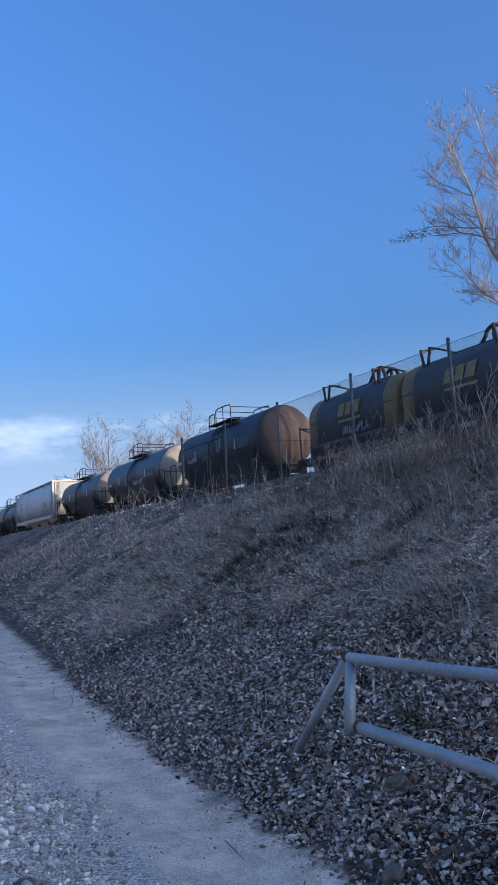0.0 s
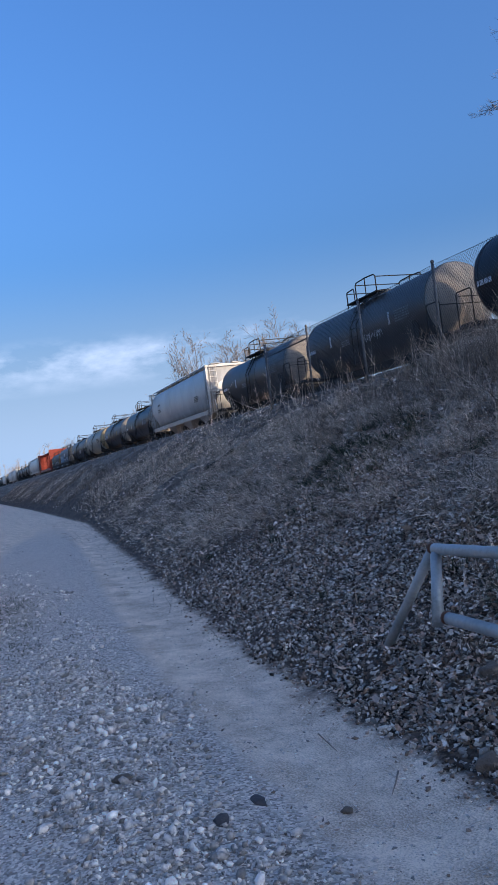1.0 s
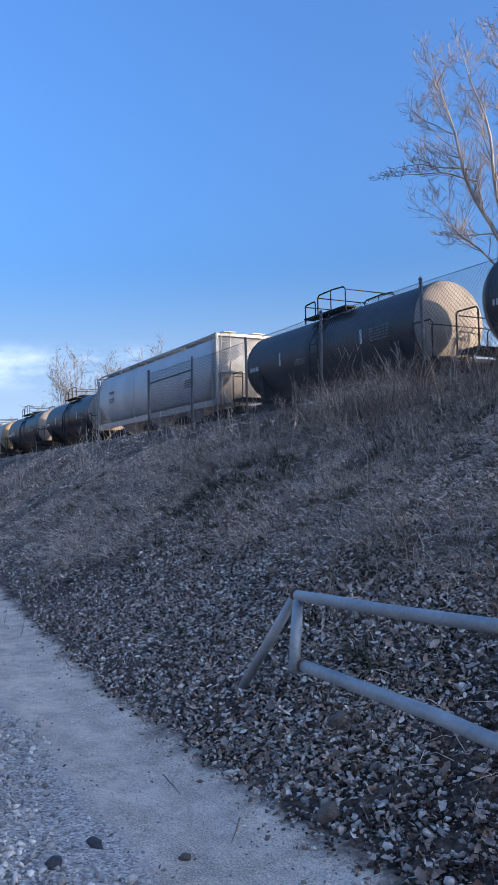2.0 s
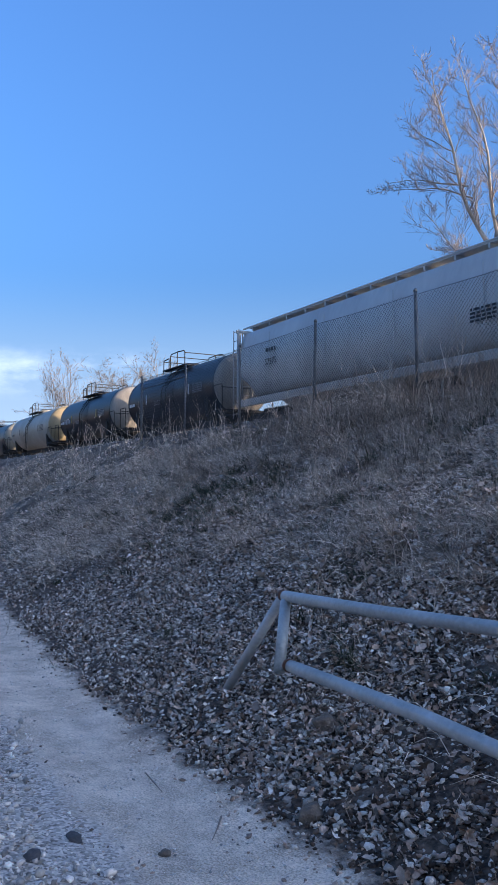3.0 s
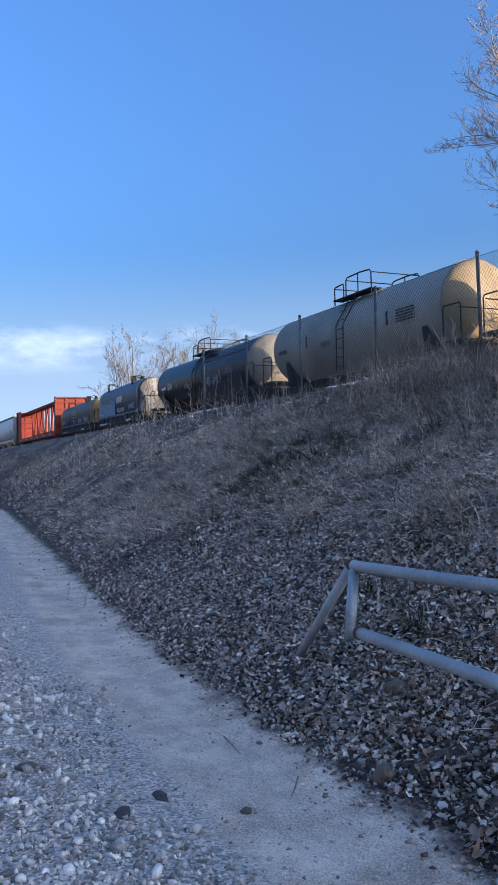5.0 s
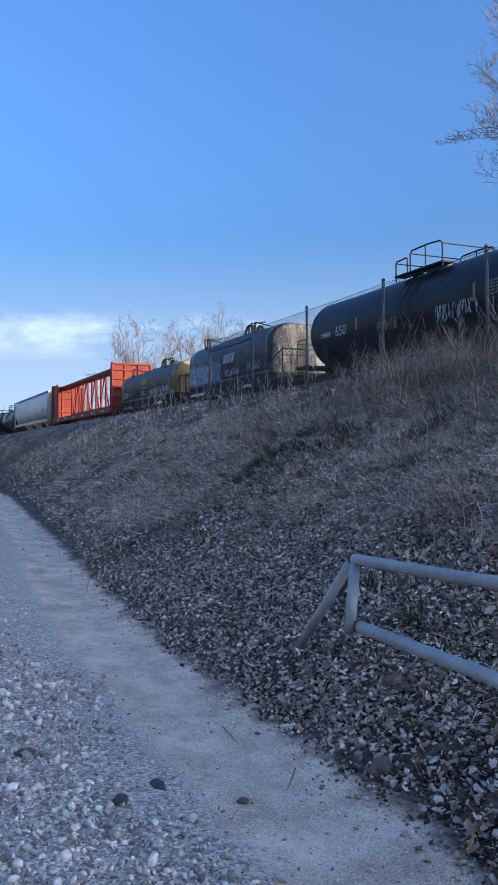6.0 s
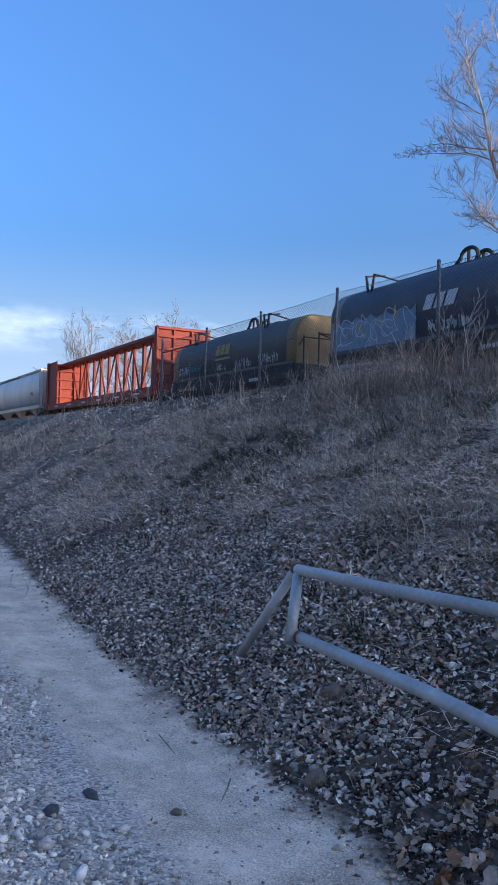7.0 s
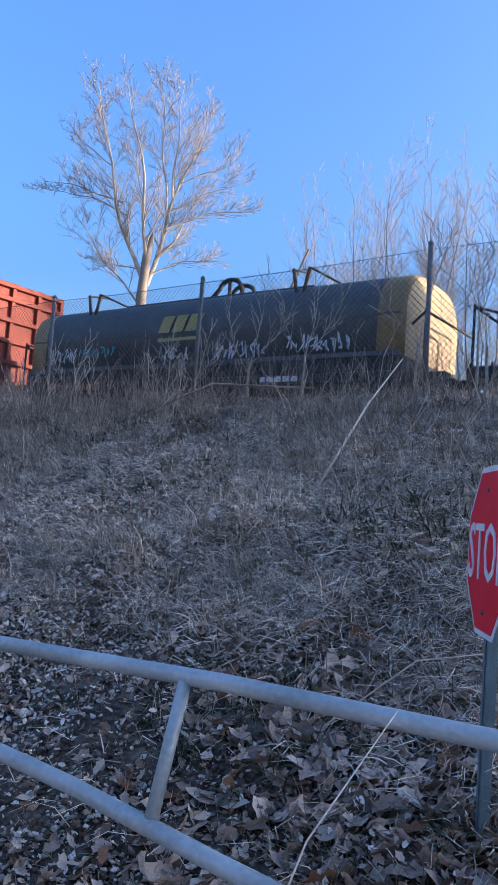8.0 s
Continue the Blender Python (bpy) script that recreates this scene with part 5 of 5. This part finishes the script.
weeds("dry_weeds", "dry brown weed stalks along the crest", 1900, (-30, 3.5, 5.0, 10.5), (0.2, 0.85), 21, STEM, 0.6, crest_w)
brush_w = lambda x, y: np.clip((x + 15.5) / 3, 0, 1) * np.clip((-7.5 - x) / 3, 0.16, 1) * np.exp(-((y - 8.2) / 1.1) ** 2) * (0.25 + 0.75 * patch(x, y, 1.1, 35))
weeds("brush", "tangled grey-brown brush along the crest fence", 800, (-15, 2.5, 5.8, 10.5), (0.2, 0.7), 25, STEM, 0.4, brush_w, 10)
grass("brush_grass", "dense dead grass in the brush by the fence", 5000, (-15, 2.5, 6.0, 10.0), (0.15, 0.38), (0.002, 0.0045), STEM, 0.6, 2.0, 0.4, brush_w, 0.2, 0.05)
near_crest = lambda x, y: np.exp(-((y - 8.3) / 0.9) ** 2) * (0.15 + 0.85 * patch(x, y, 1.3, 63))
weeds("crest_brush", "tangled bare brush along the crest", 420, (-9, 1.5, 6.6, 10.0), (0.3, 1.0), 26, STEM, 0.2, near_crest, 12)
weeds("pale_weeds", "pale dry weed stalks on the bank", 520, (-30, 3, 3.2, 10.0), (0.35, 1.25), 22, STRAW, 0.6, lambda x, y: np.clip((y - 4.0) / 3, 0.06, 1))
weeds("twig_litter", "thin fallen twigs on the bank", 700, (-10, 1.5, 2.0, 7.0), (0.1, 0.4), 23, STEM, 1.0, None, 2)

# ---- single things on the bank and trail ----


def rock(label, x, y, size, material, seed, lift=0.3):
    v, f = bm_template(3, seed, 0.02)
    bend = lambda p: 1 + 0.34 * noise.noise(Vector(p) * 1.3 + Vector((seed, 0, 0))) + 0.12 * noise.noise(Vector(p) * 3.1)
    ob = new("rock", mesh_of("rock", [(a * size[0] * bend((a, b, c)), b * size[1] * bend((a, b, c)), c * size[2] * bend((a, b, c))) for a, b, c in v], f, material, True))
    ob.matrix_world = pose(x, y, float(ground_z(x, y)) + size[2] * lift, 0, 0, seed * 37)
    tagged(ob, label, "rock")


rock("brown flat rock under the gate on the bank", -3.80, 2.57, (0.085, 0.06, 0.05), ROCK, 3)
rock("dark grey stone lying on the gravel strip", -3.42, 0.91, (0.046, 0.034, 0.022), STONE_DARK, 4)
rock("dark grey stone lying on the gravel strip", -3.55, 1.12, (0.05, 0.03, 0.02), STONE_DARK, 5)
rock("small brown stone lying on the trail", -3.28, 1.42, (0.027, 0.02, 0.015), ROCK, 6)
rock("brown stone lying on the gravel strip", -4.1, 0.62, (0.05, 0.03, 0.02), ROCK, 7)
rock("grey weathered rock at the foot of the bank", -3.25, 2.12, (0.07, 0.05, 0.045), ROCK, 8)
rock("pale weathered rock on the bank", -4.9, 2.6, (0.06, 0.045, 0.03), STONE, 9)


def stick(label, points, radius, material=STEM, name="fallen_stick"):
    ob = part(name, Shape().tube(points, [radius, radius * 0.8, radius * 0.45], 6), material, None, smooth=True)
    tagged(ob, label, "stick")


def on_bank(x, y, up=0.0):
    return (x, y, float(ground_z(x, y)) + up)


stick("thin pale stick lying on the trail edge", [on_bank(-3.84, 1.92, 0.012), on_bank(-3.62, 1.86, 0.03), on_bank(-3.45, 1.83, 0.012)], 0.004, STRAW)
stick("thin dark stick lying on the trail", [on_bank(-3.52, 1.80, 0.01), on_bank(-3.42, 1.73, 0.012), on_bank(-3.33, 1.66, 0.01)], 0.0045)
stick("thin dark twig lying on the trail", [on_bank(-4.25, 1.72, 0.01), on_bank(-4.1, 1.70, 0.015), on_bank(-3.95, 1.69, 0.01)], 0.0035)
stick("dark rotten log lying on the bank", [on_bank(-19.3, 5.75, 0.05), on_bank(-18.7, 5.85, 0.07), on_bank(-18.0, 5.95, 0.09)], 0.08, UNDER)
stick("long grey branch leaning on the bank", [on_bank(-3.66, 6.25, 0.0), (-3.80, 7.4, 2.72), (-3.98, 8.5, 3.40)], 0.014, STRAW)
stick("grey broken branch lying on the crest", [on_bank(-7.6, 7.9, 0.05), on_bank(-6.6, 8.4, 0.35), on_bank(-5.3, 8.8, 0.2)], 0.02)
stick("pale dry cane leaning on the gate", [on_bank(-1.35, 2.05, 0.0), (-1.18, 2.22, 0.66), (-1.02, 2.42, 1.02)], 0.004, STRAW)
stick("pale dry cane bent over the litter", [on_bank(-1.75, 3.3, 0.12), (-1.35, 3.3, 1.02), (-0.95, 3.35, 1.12)], 0.004, STRAW)

# ---- bare trees ----


def bare_tree(name, label, at, height, trunk_r, limbs, seed, bark, side=(1, 0), depth=3, children=(9, 6, 5), spread=0.75, fork=0.25, twig_r=0.008, clear=0.25, reach=1.0, rise=0.10, twig_bark=TWIG):
    """limbs: (height on the trunk, lean in degrees towards side, length, both as shares of the height); the rest branches at random."""
    rnd = random.Random(seed)
    tree = thing(name, label, "tree", "bare trees")
    z0 = float(ground_z(at[0], at[1])) - 0.2
    tree.matrix_world = Matrix.Translation((at[0], at[1], z0))
    wood, twigs = Shape(), Shape()
    u = Vector((side[0], side[1], 0)).normalized()
    w = Vector((-u.y, u.x, 0))

    def grow(start, way, length, r, level):
        n = (7, 5, 3, 2)[level]
        pts, radii, p, d = [start], [r], start.copy(), way.normalized()
        wob = Vector((rnd.gauss(0, 1), rnd.gauss(0, 1), rnd.gauss(0, 0.5)))
        for k in range(n):
            d = (d + Vector((0, 0, rise if level < 2 else 0.03)) + (0.02 if level == 0 else 0.06) * wob + (0.06 if level == 0 else 0.09) * Vector((rnd.gauss(0, 1), rnd.gauss(0, 1), rnd.gauss(0, 1)))).normalized()
            p = p + d * length / n
            pts.append(p)
            radii.append(max(r * (1 - 0.86 * (k + 1) / n), twig_r * 0.55))
        (wood if level < 2 else twigs).tube(pts, radii, 7 if level == 0 else (5 if level == 1 else 3), False)
        if level >= depth:
            return
        for i in range(children[level]):
            t = clear + (1 - clear) * (i + rnd.random()) / children[level]
            k = min(int(t * n), n - 1)
            o = pts[k].lerp(pts[k + 1], t * n - k)
            axis = (pts[k + 1] - pts[k]).normalized()
            q = Vector((rnd.gauss(0, 1), rnd.gauss(0, 1), rnd.gauss(0, 0.6)))
            q = (q - axis * q.dot(axis)).normalized()
            a = rnd.uniform(0.5, 1.0) * spread
            grow(o, axis * math.cos(a) + q * math.sin(a) + Vector((0, 0, rise)), reach * length * rnd.uniform(0.28, 0.50) * (1.15 - 0.6 * t), max(r * (1 - 0.8 * t) * 0.55, twig_r), level + 1)
    top = fork * height
    part("trunk", Shape().tube([(0, 0, 0), (0.02 * height * rnd.uniform(-0.3, 0.3), 0, top * 0.5), (0, 0, top), (0, 0, top * 1.25)], [trunk_r * 1.25, trunk_r, trunk_r * 0.85, trunk_r * 0.3], 12, False), bark, tree, smooth=True)
    for h, lean, length in limbs:
        a = radians(lean)
        way = u * math.sin(a) + Vector((0, 0, math.cos(a))) + w * rnd.gauss(0, 0.22)
        grow(Vector((0, 0, min(h, fork * 1.2) * height)), way, length * height, trunk_r * (0.40 if abs(lean) < 30 else 0.20), 0)
    part("branchwork", wood, bark, tree, smooth=True)
    tagged(part("crown", twigs, twig_bark, tree, "fine bare twigs"), kind="stuff")
    return tree


def spot(azimuth, distance):
    """A place by its compass angle from +y and its distance from the trail's gate."""
    a = radians(azimuth)
    return (distance * math.sin(a), distance * math.cos(a))


RIGHT = (0.73, 0.68)


def sycamore(at, limbs, seed):
    """limbs: offset and height of the start, lean at start and tip in degrees, length, all along RIGHT; finer branches at random."""
    rnd = random.Random(seed)
    tree = thing("sycamore_tree", "tall bare sycamore with pale bark beyond the track", "tree", "bare trees")
    z0 = float(ground_z(*at)) - 0.2
    tree.matrix_world = Matrix.Translation((at[0], at[1], z0))
    u = Vector((RIGHT[0], RIGHT[1], 0)).normalized()
    w = Vector((-u.y, u.x, 0))
    part("trunk", Shape().tube([(0, 0, 0), u * 0.1 + Vector((0, 0, 5)), u * -0.05 + Vector((0, 0, 9.5)), u * 0.05 + Vector((0, 0, 11.6)), u * 0.25 + Vector((0, 0, 12.6))], [0.40, 0.32, 0.25, 0.21, 0.10], 14, False), BARK, tree, smooth=True)
    leaders, fine, twigs = Shape(), Shape(), Shape()

    def shoot(start, way, length, r, level):
        n = (0, 5, 4, 3)[level]
        pts, p, d = [start], start.copy(), way.normalized()
        for k in range(n):
            d = (d + Vector((0, 0, 0.13 if level == 1 else 0.10)) + 0.13 * Vector((rnd.gauss(0, 1), rnd.gauss(0, 1), rnd.gauss(0, 0.7)))).normalized()
            p = p + d * length / n
            pts.append(p)
        radii = [max(r * (1 - 0.8 * k / n), 0.0055) for k in range(n + 1)]
        (fine if level == 1 else twigs).tube(pts, radii, 5 if level == 1 else 3, False)
        if level < 3:
            for i in range((0, 9, 6)[level]):
                fork(pts, (0.12 + 0.88 * (i + rnd.random()) / (9, 9, 6)[level]), length * rnd.uniform(0.30, 0.5), radii, level + 1)

    def fork(pts, t, length, radii, level, spread=(0.45, 0.95)):
        n = len(pts) - 1
        k = min(int(t * n), n - 1)
        o, axis = pts[k].lerp(pts[k + 1], t * n - k), (pts[k + 1] - pts[k]).normalized()
        q = Vector((rnd.gauss(0, 1), rnd.gauss(0, 1), rnd.gauss(0, 0.5)))
        q = (q - axis * q.dot(axis)).normalized()
        a = rnd.uniform(*spread)
        shoot(o, axis * math.cos(a) + q * math.sin(a), length, max(radii[k] * 0.42, 0.0075), level)

    for du, z, lean, tip, length, r in limbs:
        p, n = u * du + Vector((0, 0, z - z0)), 10
        pts, sway = [p], rnd.uniform(0, 6)
        for k in range(n):
            a = radians(lean + (tip - lean) * k / (n - 1) + 7 * math.sin(1.1 * k + sway))
            p = p + (u * math.sin(a) + Vector((0, 0, math.cos(a))) + w * 0.16 * math.sin(sway + 0.35 * k)).normalized() * length / n
            pts.append(p)
        radii = [max(0.78 * r * (1 - 0.88 * k / n), 0.010) for k in range(n + 1)]
        leaders.tube(pts, radii, 8, False)
        count = int(length * 2.6)
        for i in range(count):
            t = 0.12 + 0.86 * (i + rnd.random()) / count
            fork(pts, t, rnd.uniform(1.3, 3.0) * (1.15 - 0.6 * t) * (1.0 if length > 5 else 0.75), radii, 1, (0.45, 1.1))
    part("branching", leaders, BARK_PALE, tree, "pale smooth limbs", True)
    part("branchwork", fine, TWIG, tree, smooth=True)
    tagged(part("crown", twigs, TWIG, tree, "fine bare twigs"), kind="stuff")


sycamore(spot(-44.0, 40), (
    (-0.05, 12.4, -24, -8, 9.9, 0.15), (0.12, 12.8, -3, -17, 9.4, 0.13), (0.15, 12.2, 9, 22, 10.0, 0.16), (0.8, 16.2, -8, -4, 6.4, 0.075), (1.05, 16.8, 2, 0, 5.9, 0.07),
    (0.4, 13.4, 38, 12, 4.4, 0.08), (-1.35, 16.2, -72, -92, 3.9, 0.065), (-1.1, 15.6, -66, -88, 3.8, 0.065), (-0.1, 11.2, -46, -34, 5.2, 0.085), (-0.1, 12.9, -80, -88, 2.9, 0.05),
    (1.35, 17.5, 62, 72, 3.4, 0.055), (1.1, 16.1, 50, 76, 4.2, 0.065), (0.85, 15.1, 52, 88, 4.8, 0.07), (0.2, 12.7, 50, 96, 3.8, 0.06), (-2.0, 18.0, -62, -40, 2.8, 0.045)), 17)
for i, (az, dist, h) in enumerate(((-30.2, 31, 10.8), (-26.6, 30, 11.2), (-24.0, 28, 10.4), (-21.0, 29, 10.4), (-18.0, 30, 10.8), (-28.2, 36, 9.8), (-14.5, 30, 11))):
    bare_tree("young_tree", "slender bare young tree beyond the track", spot(az, dist), h, 0.10,
              [(0.2, -14, 0.80), (0.2, -5, 0.84), (0.2, 4, 0.86), (0.2, 14, 0.8), (0.2, 23, 0.7), (0.24, -30, 0.55), (0.2, 34, 0.5)], 40 + i, BARK, RIGHT, 3, (14, 7, 4), 0.62, 0.15, 0.0055, 0.10, 0.95, 0.10)
for i, (az, dist, h, n) in enumerate(((-73.8, 118, 19.6, 1), (-70.3, 105, 17.6, 0), (-67.6, 96, 16.6, 1), (-66.2, 98, 14.5, 0), (-77.9, 150, 12.2, 1), (-80.2, 190, 12.5, 1), (-82.5, 230, 12.5, 1))):
    bare_tree("far_tree", "bare deciduous tree in low sun beyond the track", spot(az, dist), h, 0.3,
              [(0.28 + 0.02 * (k % 3), a, (0.30 + 0.28 * math.cos(radians(a)) ** 2) * (1 if n else 0.95)) for k, a in enumerate((-74, -56, -40, -26, -13, 0, 12, 25, 40, 56, 74) if n else (-45, -28, -14, 0, 14, 28, 45))],
              60 + i, FAR_BARK, (0.3, 0.95), 3, (11, 7, 4), 0.95, 0.28, 0.017, 0.15, 1.1, 0.05, FAR_BARK)
for i, (x, y, h) in enumerate(((-75, -2.6, 14), (-92, -4.0, 16), (-110, -3.4, 15), (-135, -4.4, 16), (-160, -3.8, 15))):
    bare_tree("trailside_tree", "bare tree in warm low sun beside the trail", (x, y), h, 0.18,
              [(0.3, -30, 0.6), (0.35, -8, 0.7), (0.35, 10, 0.68), (0.3, 34, 0.55)], 80 + i, BARK, (0, 1), 3, (8, 5, 4), 0.85, 0.3, 0.022, 0.15, 1.1, 0.05)
for i, (x, y, h) in enumerate(((-5.85, 9.4, 2.1), (-6.7, 9.3, 2.0), (-4.4, 9.8, 2.6), (-3.3, 9.3, 2.2), (-7.9, 9.6, 1.5), (-2.0, 9.6, 3.2), (-3.9, 10.6, 3.4), (-9.4, 8.5, 1.4), (-10.7, 8.6, 1.1), (-7.5, 8.5, 1.3))):
    bare_tree("sapling", "thin bare sapling growing by the fence", (x, y), h, 0.02,
              [(0.3, -38, 0.5), (0.3, 5, 0.68), (0.35, 42, 0.5)], 100 + i, BARK_PALE, RIGHT, 2, (8, 4), 0.8, 0.3, 0.0055)
stick("dark broken branch leaning up beyond the track", [(-17.6, 25.0, 6.0), (-16.9, 25.0, 9.2), (-15.9, 25.0, 11.3)], 0.09, BARK)


def build_woods():
    """Far bare woods at the end of the line: many thin stems in one object."""
    rnd = random.Random(9)
    s = Shape()
    for i in range(1000):
        if i >= 800:
            x, y, h = -rnd.uniform(560, 700), rnd.uniform(-70, 60), rnd.uniform(14, 22)
        elif i % 2:
            x = -rnd.uniform(230, 560)
            y, h = rnd.uniform(24, 75), rnd.uniform(9, 15)
        else:
            x = -(85 + 340 * rnd.random() ** 1.6)
            y, h = x * rnd.uniform(0.0, 0.05) - 1.4, rnd.uniform(5, 14)
        base = Vector((x, y, float(ground_z(x, y))))
        fine = 0.35 + 0.65 * min(1.0, -x / 260)
        s.tube([base, base + Vector((rnd.gauss(0, 0.4), rnd.gauss(0, 0.3), h * 0.6)), base + Vector((rnd.gauss(0, 1), rnd.gauss(0, 0.6), h))], [0.16 * fine, 0.10 * fine, 0.04 * fine], 4, False)
        for _ in range(17):
            t = rnd.uniform(0.1, 0.95)
            o = base + Vector((0, 0, h * t))
            a = rnd.uniform(0, 6.28)
            q = Vector((math.cos(a), math.sin(a), rnd.uniform(0.3, 1.2))) * rnd.uniform(0.9, 2.8) * (1.1 - t * 0.6)
            s.tube([o, o + q], [0.07 * fine, 0.03 * fine], 3, False)
    tagged(part("distant_woods", s, BARK, None), "bare brown woods in low sun at the end of the line", "woods", kind="stuff")


build_woods()


def build_bounce_woods():
    """Unseen bare woods in full sun across the trail, added to bounce warm light."""
    rnd = random.Random(19)
    s = Shape()
    for i in range(420):
        x, y, h = rnd.uniform(-130, 70), -14 - 24 * rnd.random() ** 1.3, rnd.uniform(9, 17)
        base = Vector((x, y, float(ground_z(x, y)) - 0.1))
        r = rnd.uniform(0.10, 0.24)
        s.tube([base, base + Vector((rnd.gauss(0, 0.3), rnd.gauss(0, 0.3), h * 0.5)), base + Vector((rnd.gauss(0, 1), rnd.gauss(0, 1), h))], [r, r * 0.7, r * 0.2], 4, False)
        for _ in range(16):
            t = rnd.uniform(0.05, 0.95)
            o = base + Vector((0, 0, h * t))
            a = rnd.uniform(0, 6.28)
            q = Vector((math.cos(a), math.sin(a), rnd.uniform(0.3, 1.3))) * rnd.uniform(1.2, 3.2) * (1.1 - t * 0.6)
            s.tube([o, o + q], [0.075, 0.03], 3, False)
    tagged(part("bounce_woods", s, BARK, None), "unseen bare brown woods across the trail, added to bounce warm light", "woods", kind="stuff")


build_bounce_woods()


def build_signal():
    mast = thing("railway_signal", "dark railway signal mast beside the distant trail", "signal")
    x, y = -170.0, 2.6
    z = float(ground_z(x, y))
    mast.matrix_world = Matrix.Translation((x, y, z))
    part("mast", Shape().tube([(0, 0, -0.2), (0, 0, 4.6)], 0.09, 8), UNDER, mast)
    part("signal_head", Shape().box(-0.12, 0.12, -0.3, 0.3, 3.4, 4.7, 0.04), UNDER, mast)
    part("cabinet", Shape().box(-0.4, 0.4, -0.5, 0.5, 0, 1.5, 0.03), POST, mast)


build_signal()


def motions():
    for car, centre in TRAIN:
        walk(car, [(t, pose(centre + SPEED * t, TRACK_Y, RAIL_Z)) for t in (0.0, 4.0, 8.0)])


motions()
